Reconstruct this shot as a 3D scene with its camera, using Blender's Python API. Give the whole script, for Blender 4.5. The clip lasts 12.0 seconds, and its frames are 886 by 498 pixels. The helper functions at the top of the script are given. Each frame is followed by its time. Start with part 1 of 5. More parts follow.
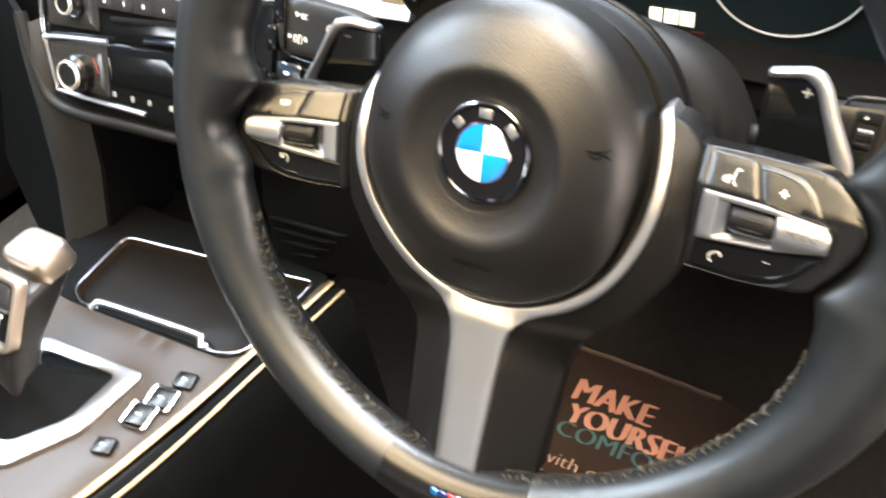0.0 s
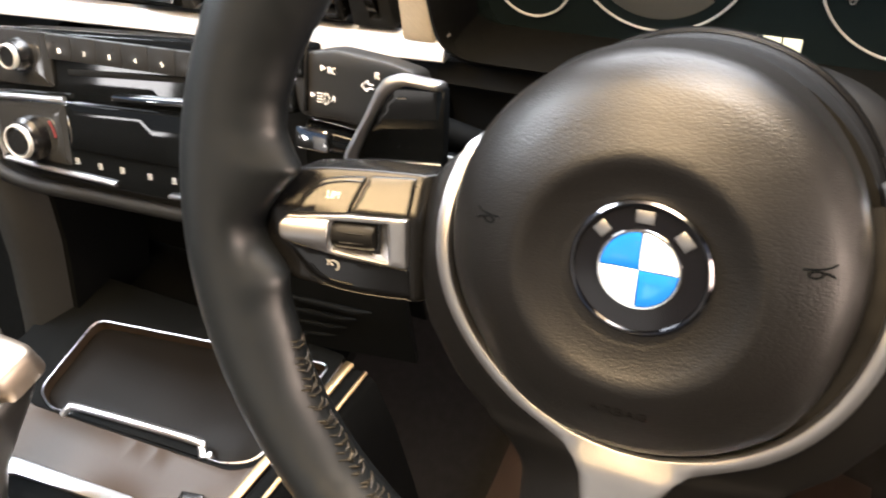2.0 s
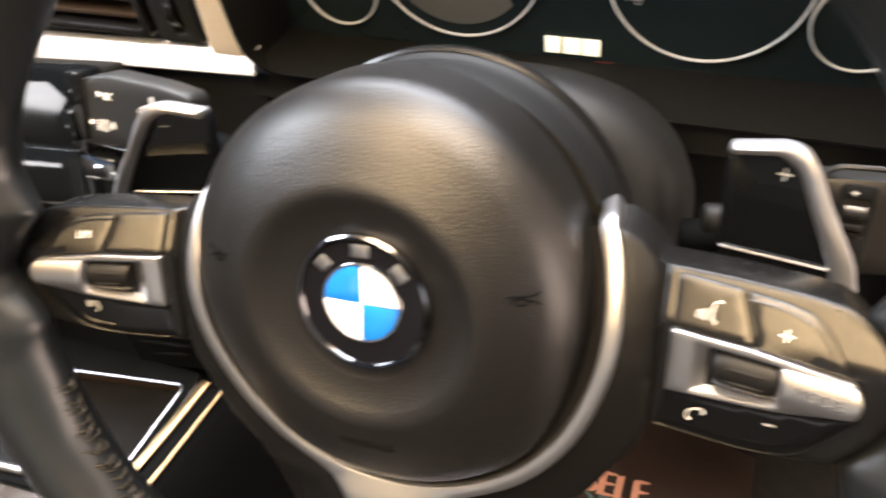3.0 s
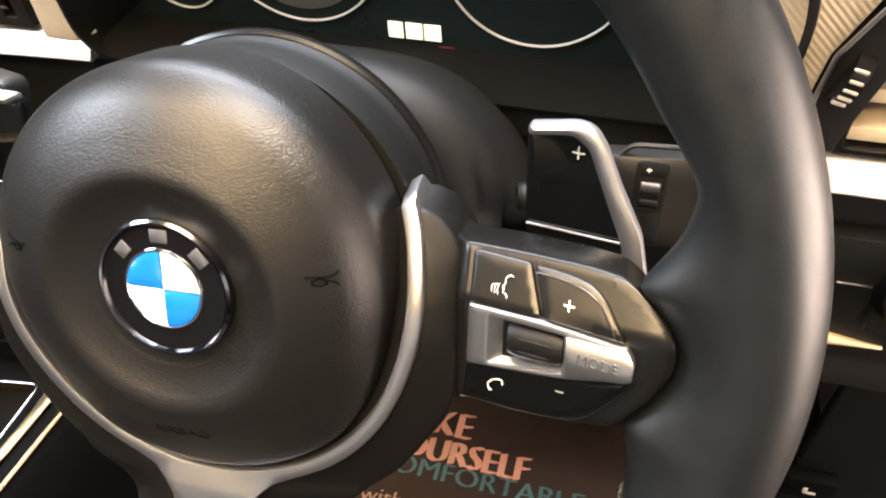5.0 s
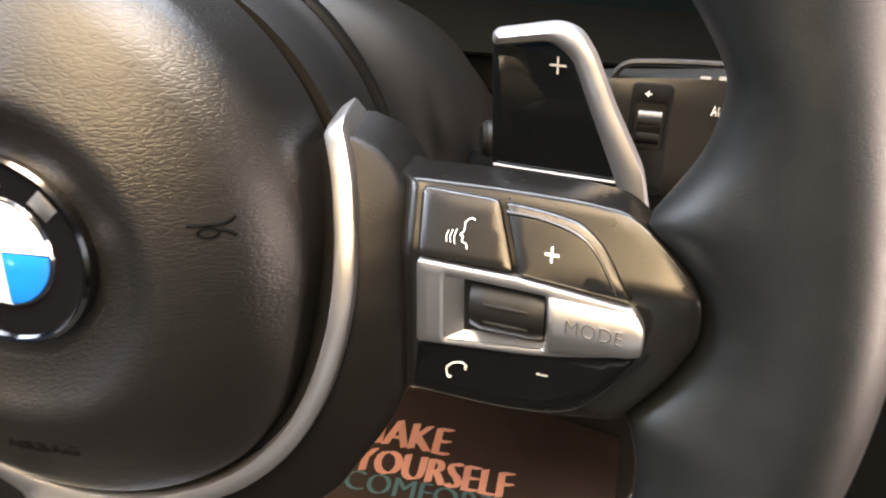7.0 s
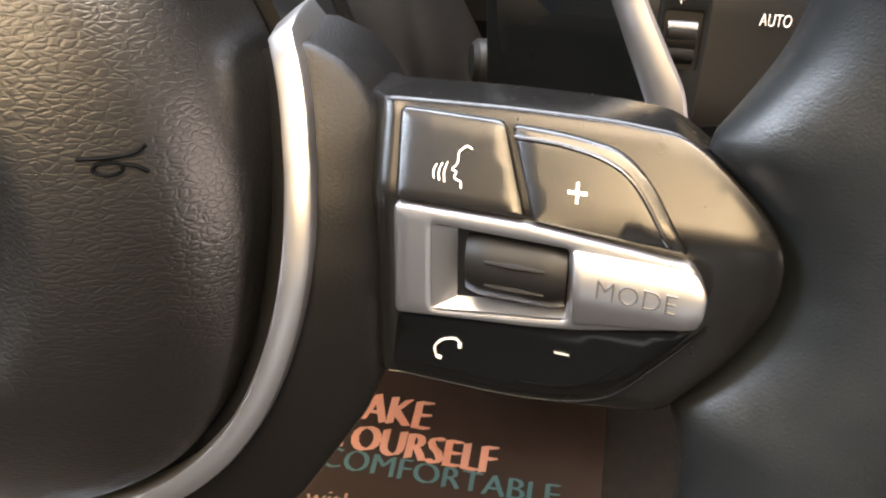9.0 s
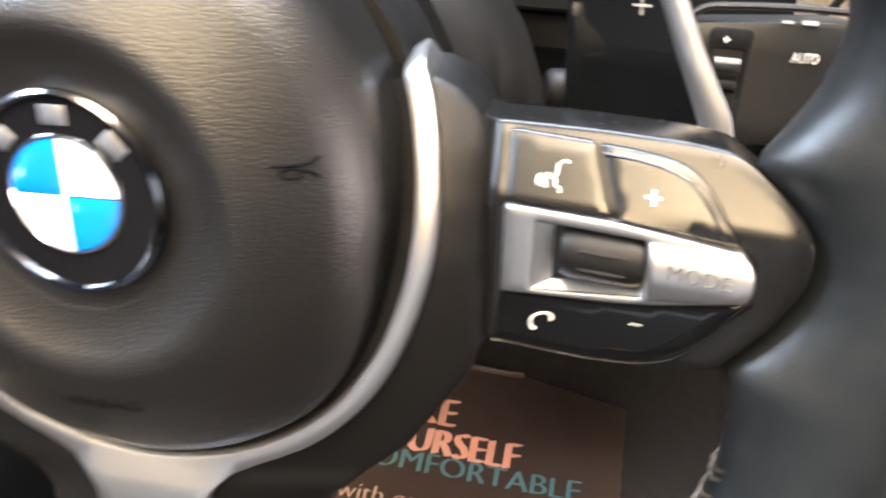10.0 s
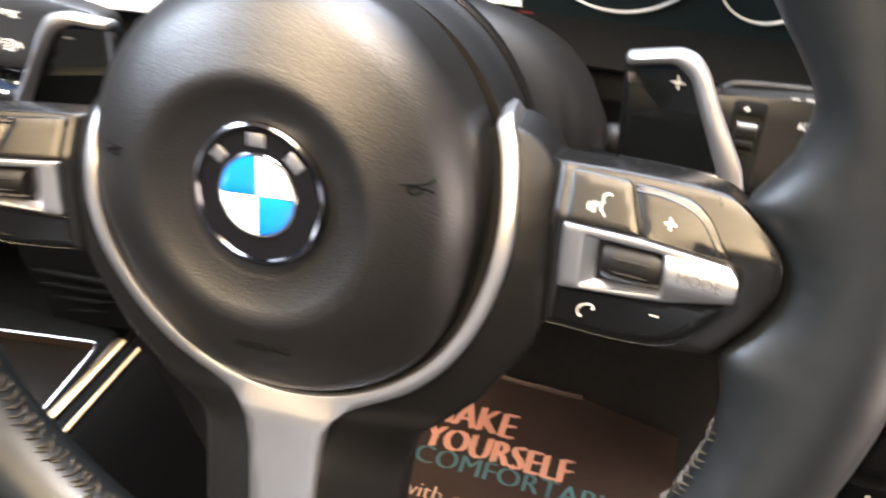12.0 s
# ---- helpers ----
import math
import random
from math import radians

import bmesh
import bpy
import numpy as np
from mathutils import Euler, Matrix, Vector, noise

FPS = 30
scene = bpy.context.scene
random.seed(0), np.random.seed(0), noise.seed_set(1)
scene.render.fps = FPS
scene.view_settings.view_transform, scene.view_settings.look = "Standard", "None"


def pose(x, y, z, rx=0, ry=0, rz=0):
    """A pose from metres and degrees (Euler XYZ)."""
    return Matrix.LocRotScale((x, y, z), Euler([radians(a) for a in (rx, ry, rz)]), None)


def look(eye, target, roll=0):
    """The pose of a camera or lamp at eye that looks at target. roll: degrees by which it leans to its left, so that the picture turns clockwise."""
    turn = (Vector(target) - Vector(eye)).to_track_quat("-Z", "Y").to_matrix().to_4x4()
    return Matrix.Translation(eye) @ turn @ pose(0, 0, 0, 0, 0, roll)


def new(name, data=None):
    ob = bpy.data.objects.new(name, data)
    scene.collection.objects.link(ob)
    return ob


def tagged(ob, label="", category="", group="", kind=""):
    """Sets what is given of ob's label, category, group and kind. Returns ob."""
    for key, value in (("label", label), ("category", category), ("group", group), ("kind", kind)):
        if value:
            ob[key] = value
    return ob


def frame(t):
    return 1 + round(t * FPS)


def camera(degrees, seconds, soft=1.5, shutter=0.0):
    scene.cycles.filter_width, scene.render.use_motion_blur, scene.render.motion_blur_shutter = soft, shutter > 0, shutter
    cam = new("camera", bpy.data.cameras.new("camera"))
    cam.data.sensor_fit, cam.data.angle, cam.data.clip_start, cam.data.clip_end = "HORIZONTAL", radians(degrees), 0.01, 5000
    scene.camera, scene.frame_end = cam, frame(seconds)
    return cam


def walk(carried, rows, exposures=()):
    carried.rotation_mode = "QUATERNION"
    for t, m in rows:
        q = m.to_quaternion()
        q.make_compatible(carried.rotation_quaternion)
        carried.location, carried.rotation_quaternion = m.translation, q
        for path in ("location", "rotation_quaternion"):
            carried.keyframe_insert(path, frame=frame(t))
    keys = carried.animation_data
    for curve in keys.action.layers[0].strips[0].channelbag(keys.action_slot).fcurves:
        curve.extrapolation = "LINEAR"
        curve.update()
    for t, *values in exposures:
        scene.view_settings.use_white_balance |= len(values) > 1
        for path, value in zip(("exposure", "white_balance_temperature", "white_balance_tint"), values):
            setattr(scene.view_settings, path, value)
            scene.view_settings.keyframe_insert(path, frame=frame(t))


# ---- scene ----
cam = camera(58.89, 12.0, soft=2.0, shutter=0.7)
# the steering wheel leans back by 25 degrees; its badge is 0.66 m above the floor
WHEEL = pose(0, 0, 0.66, -25, 0, 0)
PATH = [
    (0, (0.14982, -0.23403, 0.87355), (-0.7261, 0.9083, -0.5150), -9.70),
    (0.5, (0.10255, -0.23704, 0.88639), (-0.7359, 0.9292, -0.5053), -10.40),
    (1, (0.05507, -0.20478, 0.86394), (-0.7603, 0.9997, -0.5088), -10.13),
    (1.5, (0.02848, -0.17944, 0.86089), (-0.7568, 1.0394, -0.5167), -9.39),
    (2, (0.04001, -0.17260, 0.84875), (-0.7333, 1.0279, -0.5515), -10.15),
    (2.5, (0.06345, -0.15463, 0.85110), (-0.6603, 1.0436, -0.5774), -10.35),
    (3, (0.10056, -0.12940, 0.84701), (-0.5420, 1.0957, -0.5973), -9.99),
    (3.5, (0.12753, -0.11971, 0.85018), (-0.4309, 1.1251, -0.6123), -9.58),
    (3.7, (0.13179, -0.11548, 0.84762), (-0.3988, 1.1356, -0.6197), -9.27),
    (5.3, (0.13370, -0.12968, 0.84350), (-0.2805, 1.1447, -0.6412), -4.36),
    (5.5, (0.13177, -0.13322, 0.84082), (-0.2818, 1.1411, -0.6441), -4.62),
    (6, (0.13022, -0.13191, 0.81966), (-0.2823, 1.1507, -0.6584), -4.71),
    (6.5, (0.12923, -0.11517, 0.79915), (-0.2683, 1.1982, -0.6559), -4.40),
    (6.7, (0.13358, -0.10630, 0.79394), (-0.2536, 1.2123, -0.6591), -4.35),
    (8.3, (0.11976, -0.06692, 0.74899), (-0.2074, 1.2154, -0.7506), -3.58),
    (8.5, (0.12107, -0.06599, 0.74666), (-0.1913, 1.2114, -0.7603), -3.19),
    (9, (0.12291, -0.06969, 0.75039), (-0.1841, 1.2050, -0.7598), -3.34),
    (9.5, (0.12639, -0.07739, 0.75829), (-0.1800, 1.2001, -0.7497), -3.01),
    (10, (0.10985, -0.09941, 0.77606), (-0.2246, 1.1852, -0.7199), -3.28),
    (10.5, (0.09617, -0.12602, 0.79149), (-0.2893, 1.1650, -0.6865), -3.96),
    (11, (0.11381, -0.13007, 0.79519), (-0.2924, 1.1625, -0.6759), -4.80),
    (11.5, (0.12779, -0.13220, 0.79875), (-0.2960, 1.1547, -0.6724), -4.91),
    (12, (0.12180, -0.14962, 0.82132), (-0.3978, 1.1383, -0.6179), -4.57),
]
walk(cam, [(t, look(eye, target, roll)) for t, eye, target, roll in PATH],
     [(0, 0.60, 5850, 8), (1.5, 0.33, 5950, 10), (2, 0.24, 6400, 13), (3.5, 0.31, 6350, 14), (5.5, 0.27, 6200, 13), (9.5, 0.54, 6000, 13),
      (10, 0.78, 5700, 12), (11, 0.92, 5600, 12), (12, 0.70, 5850, 13)])

# ---- light ----
world = bpy.data.worlds.new("world")
scene.world = world
world.use_nodes = True
wn = world.node_tree.nodes
sky = wn.new("ShaderNodeTexSky")
sky.sky_type, sky.sun_disc, sky.sun_elevation, sky.sun_rotation = "NISHITA", False, radians(48), radians(120)
wn["Background"].inputs["Strength"].default_value = 0.03
world.node_tree.links.new(sky.outputs[0], wn["Background"].inputs["Color"])


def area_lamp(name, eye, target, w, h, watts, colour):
    """A rectangular lamp: daylight through a window or door opening, or an added light."""
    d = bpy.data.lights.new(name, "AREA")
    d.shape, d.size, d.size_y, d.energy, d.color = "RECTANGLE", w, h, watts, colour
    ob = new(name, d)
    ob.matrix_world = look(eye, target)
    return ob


# light through door opening, windscreen and side window; other lamps are added
# added overhead fill; a closed car roof would block it
area_lamp("overhead_fill_light", (0.18, 0.70, 3.00), (0.0, 0.0, 0.70), 1.3, 0.9, 190.0, (0.95, 0.97, 0.99))
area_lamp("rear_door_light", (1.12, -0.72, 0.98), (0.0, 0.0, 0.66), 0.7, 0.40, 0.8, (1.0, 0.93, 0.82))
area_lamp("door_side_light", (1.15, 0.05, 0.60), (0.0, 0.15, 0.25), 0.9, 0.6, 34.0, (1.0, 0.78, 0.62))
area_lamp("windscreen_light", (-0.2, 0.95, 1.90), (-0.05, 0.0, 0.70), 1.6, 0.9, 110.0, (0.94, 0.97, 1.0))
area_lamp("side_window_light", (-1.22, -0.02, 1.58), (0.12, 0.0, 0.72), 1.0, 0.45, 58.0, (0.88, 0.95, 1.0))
# three small unseen lamps, added to reflect in stack, lower spoke and paddle edge
area_lamp("stack_reflection_light", (-1.22, -0.98, 0.75), (-0.30, 0.05, 0.60), 0.22, 0.08, 0.9, (1.0, 0.99, 0.97))
area_lamp("spoke_reflection_light", (-0.39, -1.75, 0.68), (0.0, 0.0, 0.62), 0.38, 0.18, 0.5, (1.0, 0.97, 0.92))
area_lamp("paddle_reflection_light", (0.18, -1.78, 1.06), (-0.1, 0.0, 0.68), 0.32, 0.20, 0.5, (1.0, 0.95, 0.88))
# added gold lamps overhead, for highlights on the cover's crest and the buttons
area_lamp("cover_highlight_light", (0.12, -0.18, 2.50), (0.0, 0.0, 0.66), 2.3, 0.7, 165.0, (1.0, 0.74, 0.44))
area_lamp("button_sheen_light", (-0.22, -1.45, 2.35), (0.0, 0.0, 0.66), 0.9, 0.5, 58.0, (1.0, 0.70, 0.36))


# ---- materials ----
def mat(name, colour, rough=0.5, metal=0.0, vary=0.15, vscale=60.0, bump=0.0, bscale=900.0, coat=0.0, rvary=0.1, spec=0.5, kind="noise", stretch=(1, 1, 1)):
    """Painted, moulded or metal surface with blotches at one scale and relief at another."""
    m = bpy.data.materials.new(name)
    m.use_nodes = True
    n, l = m.node_tree.nodes, m.node_tree.links
    b = n["Principled BSDF"]
    b.inputs["Metallic"].default_value = metal
    b.inputs["Coat Weight"].default_value = coat
    b.inputs["Coat Roughness"].default_value = 0.05
    b.inputs["Specular IOR Level"].default_value = spec
    tc = n.new("ShaderNodeTexCoord")
    mp = n.new("ShaderNodeMapping")
    mp.inputs["Scale"].default_value = stretch
    l.new(tc.outputs["Object"], mp.inputs["Vector"])
    big = n.new("ShaderNodeTexNoise")
    big.inputs["Scale"].default_value, big.inputs["Detail"].default_value = vscale, 5
    l.new(mp.outputs[0], big.inputs["Vector"])
    ramp = n.new("ShaderNodeMapRange")
    ramp.inputs["To Min"].default_value, ramp.inputs["To Max"].default_value = 1 - vary, 1 + vary
    l.new(big.outputs["Fac"], ramp.inputs["Value"])
    mul = n.new("ShaderNodeVectorMath")
    mul.operation = "SCALE"
    mul.inputs[0].default_value = colour
    l.new(ramp.outputs[0], mul.inputs["Scale"])
    l.new(mul.outputs[0], b.inputs["Base Color"])
    rr = n.new("ShaderNodeMapRange")
    rr.inputs["To Min"].default_value, rr.inputs["To Max"].default_value = max(0.02, rough * (1 - rvary)), min(1.0, rough * (1 + rvary))
    fine = n.new("ShaderNodeTexNoise")
    fine.inputs["Scale"].default_value, fine.inputs["Detail"].default_value = vscale * 6, 4
    l.new(mp.outputs[0], fine.inputs["Vector"])
    l.new(fine.outputs["Fac"], rr.inputs["Value"])
    l.new(rr.outputs[0], b.inputs["Roughness"])
    if bump:
        bp = n.new("ShaderNodeBump")
        bp.inputs["Strength"].default_value, bp.inputs["Distance"].default_value = bump, 0.0004
        if kind == "grain":
            warp = n.new("ShaderNodeTexNoise")
            warp.inputs["Scale"].default_value = bscale * 0.5
            l.new(mp.outputs[0], warp.inputs["Vector"])
            add = n.new("ShaderNodeVectorMath")
            add.operation = "MULTIPLY_ADD"
            add.inputs[1].default_value = (0.0016, 0.0016, 0.0016)
            l.new(warp.outputs["Color"], add.inputs[0])
            l.new(mp.outputs[0], add.inputs[2])
            v = n.new("ShaderNodeTexVoronoi")
            v.feature = "DISTANCE_TO_EDGE"
            v.inputs["Scale"].default_value = bscale
            l.new(add.outputs[0], v.inputs["Vector"])
            edge = n.new("ShaderNodeMapRange")
            edge.interpolation_type = "SMOOTHSTEP"
            edge.inputs["From Max"].default_value = 0.22
            l.new(v.outputs["Distance"], edge.inputs["Value"])
            l.new(edge.outputs[0], bp.inputs["Height"])
        elif kind == "weave":
            w = n.new("ShaderNodeTexWave")
            w.bands_direction = "DIAGONAL"
            w.inputs["Scale"].default_value = bscale
            w.inputs["Distortion"].default_value = 0.6
            l.new(mp.outputs[0], w.inputs["Vector"])
            l.new(w.outputs["Fac"], bp.inputs["Height"])
        else:
            t = n.new("ShaderNodeTexNoise")
            t.inputs["Scale"].default_value, t.inputs["Detail"].default_value = bscale, 6
            l.new(mp.outputs[0], t.inputs["Vector"])
            l.new(t.outputs["Fac"], bp.inputs["Height"])
        l.new(bp.outputs[0], b.inputs["Normal"])
    return m


def glow(name, colour, strength):
    m = mat(name, colour, 0.4)
    b = m.node_tree.nodes["Principled BSDF"]
    b.inputs["Emission Color"].default_value = (*colour, 1)
    b.inputs["Emission Strength"].default_value = strength
    return m


LEATHER = mat("smooth_leather", (0.0042, 0.0054, 0.0064), 0.39, vary=0.3, vscale=35, bump=0.09, bscale=1300, rvary=0.28, kind="grain", spec=0.50)
GRAIN = mat("grained_cover", (0.0029, 0.0027, 0.0025), 0.41, vary=0.10, vscale=25, bump=0.15, bscale=640, kind="grain", stretch=(0.6, 1, 1.5), spec=0.46)
GRAIN_FINE = mat("fine_grain", (0.0024, 0.0023, 0.0022), 0.48, vary=0.12, vscale=30, bump=0.10, bscale=900, kind="grain", spec=0.20)
SOFT = mat("soft_plastic", (0.0046, 0.0050, 0.0054), 0.60, vary=0.2, vscale=40, bump=0.12, bscale=1500, spec=0.17)
SATIN_BLACK = mat("satin_black_plastic", (0.0032, 0.0031, 0.0030), 0.27, vary=0.08, vscale=60, bump=0.04, bscale=2500, rvary=0.04, spec=0.32)
BUTTON = mat("button_plastic", (0.0036, 0.0034, 0.0032), 0.25, vary=0.08, vscale=90, bump=0.05, bscale=1500, kind="grain", rvary=0.04, spec=0.46)
RUBBER = mat("black_rubber", (0.0042, 0.0041, 0.0040), 0.45, vary=0.1, vscale=90, rvary=0.05, spec=0.17)
GLOSS = mat("gloss_black", (0.0030, 0.0035, 0.0040), 0.06, vary=0.3, vscale=40, coat=0.0, spec=0.40)
GLOSS_BUTTON = mat("gloss_button", (0.0022, 0.0023, 0.0025), 0.15, vary=0.2, vscale=60, rvary=0.06, spec=0.24)
MATT_BLACK = mat("matt_black", (0.0026, 0.0030, 0.0033), 0.7, vary=0.3, vscale=30, bump=0.2, bscale=1500, spec=0.12)
SILVER = mat("satin_silver", (0.43, 0.43, 0.435), 0.35, 1.0, vary=0.06, vscale=80, bump=0.02, bscale=3000)
PADDLE = mat("paddle_silver", (0.42, 0.42, 0.43), 0.38, 0.96, vary=0.05, vscale=60, bump=0.02, bscale=2500)
STRIP = mat("pale_silver_strip", (0.50, 0.50, 0.51), 0.36, 0.45, vary=0.05, vscale=60, bump=0.02, bscale=2000)
# satin silver whose tan tint paints in a brown ceiling's reflection
CAP = mat("reflection_tinted_silver", (0.38, 0.33, 0.28), 0.42, 1.0, vary=0.08, vscale=60, bump=0.02, bscale=2500)
KNOB_RING = mat("pale_satin_ring", (0.62, 0.60, 0.56), 0.35, 0.6, vary=0.05)
CHROME = mat("chrome", (0.75, 0.75, 0.75), 0.12, 1.0, vary=0.05)
DARK_CHROME = mat("dark_chrome", (0.20, 0.20, 0.21), 0.14, 1.0, vary=0.05)
ALU = mat("textured_aluminium", (0.56, 0.49, 0.38), 0.50, 0.6, vary=0.1, vscale=200, bump=0.6, bscale=170, kind="weave")
PANEL_GREY = mat("console_panel", (0.018, 0.0125, 0.0085), 0.38, 0.0, vary=0.08, vscale=30, bump=0.015, bscale=1600, spec=0.18)
TRAY = mat("tray_lid", (0.0034, 0.0029, 0.0024), 0.34, vary=0.2, vscale=30, bump=0.02, bscale=1200, spec=0.03)
CARPET = mat("carpet", (0.020, 0.0195, 0.0195), 0.95, vary=0.4, vscale=80, bump=0.8, bscale=700, spec=0.2)
PAPER = mat("brown_paper", (0.030, 0.021, 0.018), 0.34, vary=0.18, vscale=8, bump=0.12, bscale=40)
INK_PINK = mat("pink_print", (0.80, 0.47, 0.36), 0.5, vary=0.05)
INK_TEAL = mat("teal_print", (0.09, 0.21, 0.25), 0.5, vary=0.05)
INK_PALE = mat("pale_print", (0.55, 0.42, 0.36), 0.5, vary=0.05)
WHITE_PRINT = mat("white_print", (0.78, 0.75, 0.68), 0.45, vary=0.04)
GREY_PRINT = mat("grey_print", (0.30, 0.30, 0.29), 0.4, vary=0.05)
PHONE_PRINT = mat("pale_grey_print", (0.50, 0.49, 0.46), 0.45, vary=0.05)
ENAMEL_WHITE = mat("white_enamel", (0.86, 0.87, 0.88), 0.2, vary=0.02, coat=0.8)
ENAMEL_BLUE = mat("blue_enamel", (0.008, 0.135, 0.52), 0.2, vary=0.05, coat=0.5)
ENAMEL_BLACK = mat("black_enamel", (0.004, 0.004, 0.005), 0.10, vary=0.1, coat=0.0, spec=0.18)
THREAD = mat("waxed_thread", (0.022, 0.019, 0.014), 0.34, vary=0.6, vscale=500, spec=0.28)
RED_MARK = mat("red_print", (0.09, 0.010, 0.012), 0.4)
DIAL_FACE = mat("dial_face", (0.0065, 0.0110, 0.0130), 0.22, vary=0.2, vscale=20, spec=0.3)
DIAL_GREY = mat("dial_screen_grey", (0.07, 0.075, 0.075), 0.35, vary=0.1, vscale=20)
LIT_TEXT = glow("lit_display", (0.80, 0.84, 0.70), 0.55)
# black trim, base lowered further to stand in for shade the roofless cabin lacks
DEEP = mat("shade_dark_trim", (0.0015, 0.0018, 0.0020), 0.7, vary=0.3, vscale=30, bump=0.1, bscale=1500, spec=0.03)
THIN_BLACK = mat("smooth_black", (0.005, 0.005, 0.005), 0.35, vary=0.2, vscale=40, spec=0.3)
GOLD = mat("pale_gold_trim", (0.24, 0.175, 0.095), 0.36, 1.0, vary=0.10, vscale=60)
TRAY_EDGE = mat("dull_bright_edge", (0.20, 0.20, 0.21), 0.28, 1.0, vary=0.15, vscale=60)
SHROUD = mat("shroud_plastic", (0.0023, 0.0024, 0.0024), 0.58, vary=0.15, vscale=40, bump=0.12, bscale=1300, spec=0.18)
STALK = mat("stalk_plastic", (0.0056, 0.0054, 0.0050), 0.42, vary=0.12, vscale=60, bump=0.05, bscale=1600, kind="grain", spec=0.4)
CHAMPAGNE = mat("champagne_slats", (0.60, 0.52, 0.40), 0.4, 0.2, vary=0.06, vscale=60)
PRESET = mat("preset_plastic", (0.016, 0.0165, 0.017), 0.28, 0.2, vary=0.05, vscale=60, rvary=0.05)
KNOB_PLATE = mat("grey_knob_plate", (0.016, 0.0165, 0.017), 0.13, vary=0.04, vscale=50, rvary=0.04)
ENGRAVED = mat("engraved_grey", (0.035, 0.035, 0.036), 0.5, vary=0.05)
# silver-grey dial rings; a weak emission stands in for light caught on them
RING_GLOW = glow("grey_ring_glow", (0.36, 0.38, 0.39), 0.10)
HEADLINER = mat("ceiling_paint", (0.60, 0.58, 0.54), 0.9, vary=0.08, vscale=2, bump=0.3, bscale=60)


# ---- shaping ----
def finish(bm, angle=38):
    bm.normal_update()
    for f in bm.faces:
        f.smooth = True
    for e in bm.edges:
        if len(e.link_faces) == 2 and e.calc_face_angle(0) > radians(angle):
            e.smooth = False


def part(name, bm, material, parent=None, label="", m=None, angle=38):
    """Link a bmesh as one mesh object under a thing or a part."""
    finish(bm, angle)
    me = bpy.data.meshes.new(name)
    bm.to_mesh(me)
    bm.free()
    me.materials.append(material)
    ob = new(name, me)
    if parent:
        ob.parent = parent
    if m is not None:
        ob.matrix_basis = m
    if label:
        tagged(ob, label)
    return ob


def thing(name, label, category, m=None, group="", kind=""):
    ob = new(name)
    ob.empty_display_size = 0.02
    if m is not None:
        ob.matrix_world = m
    return tagged(ob, label, category, group, kind)


def setting(name, bm, material, m=None, label="", angle=38):
    ob = part(name, bm, material, None, label, m, angle)
    return tagged(ob, label, "", "", "structure")


def box(sx, sy, sz, bevel=0.002, c=(0, 0, 0), segs=2):
    bm = bmesh.new()
    bmesh.ops.create_cube(bm, size=1)
    bmesh.ops.scale(bm, vec=(sx, sy, sz), verts=bm.verts)
    if bevel:
        bmesh.ops.bevel(bm, geom=bm.edges[:], offset=min(bevel, 0.45 * min(sx, sy, sz)), segments=segs, affect="EDGES", profile=0.5)
    bmesh.ops.translate(bm, vec=c, verts=bm.verts)
    return bm


def merge(*bms):
    out = bms[0]
    for b in bms[1:]:
        me = bpy.data.meshes.new("tmp")
        b.to_mesh(me)
        out.from_mesh(me)
        bpy.data.meshes.remove(me)
        b.free()
    return out


def densify(pts, step):
    out = []
    for i, p in enumerate(pts):
        q = pts[(i + 1) % len(pts)]
        n = max(1, int(math.dist(p, q) / step))
        out += [(p[0] + (q[0] - p[0]) * k / n, p[1] + (q[1] - p[1]) * k / n) for k in range(n)]
    return out


def rounded(pts, r, segs=5):
    """A polygon with its corners rounded by radius r, or by a radius for each corner."""
    out, n = [], len(pts)
    for i in range(n):
        a, b, c = Vector(pts[i - 1]), Vector(pts[i]), Vector(pts[(i + 1) % n])
        ri = r[i] if isinstance(r, (list, tuple)) else r
        d1, d2 = a - b, c - b
        t = min(ri, 0.48 * d1.length, 0.48 * d2.length)
        if t < 1e-5:
            out.append(tuple(b))
            continue
        p, q = b + d1.normalized() * t, b + d2.normalized() * t
        for k in range(segs + 1):
            s = k / segs
            out.append(tuple((1 - s) ** 2 * p + 2 * s * (1 - s) * b + s * s * q))
    return out


def inset(pts, d):
    n = len(pts)
    area = sum(pts[i - 1][0] * pts[i][1] - pts[i][0] * pts[i - 1][1] for i in range(n))
    s = 1 if area > 0 else -1
    out = []
    for i in range(n):
        a, b, c = Vector(pts[i - 1]), Vector(pts[i]), Vector(pts[(i + 1) % n])
        t1, t2 = (b - a).normalized(), (c - b).normalized()
        nrm = Vector((-t1.y - t2.y, t1.x + t2.x))
        nrm = nrm.normalized() if nrm.length > 1e-6 else Vector((-t1.y, t1.x))
        out.append((b.x + s * nrm.x * d, b.y + s * nrm.y * d))
    return out


def inside(p, poly):
    hit = False
    for i in range(len(poly)):
        (x1, y1), (x2, y2) = poly[i - 1], poly[i]
        if (y1 > p[1]) != (y2 > p[1]) and p[0] < (x2 - x1) * (p[1] - y1) / (y2 - y1) + x1:
            hit = not hit
    return hit


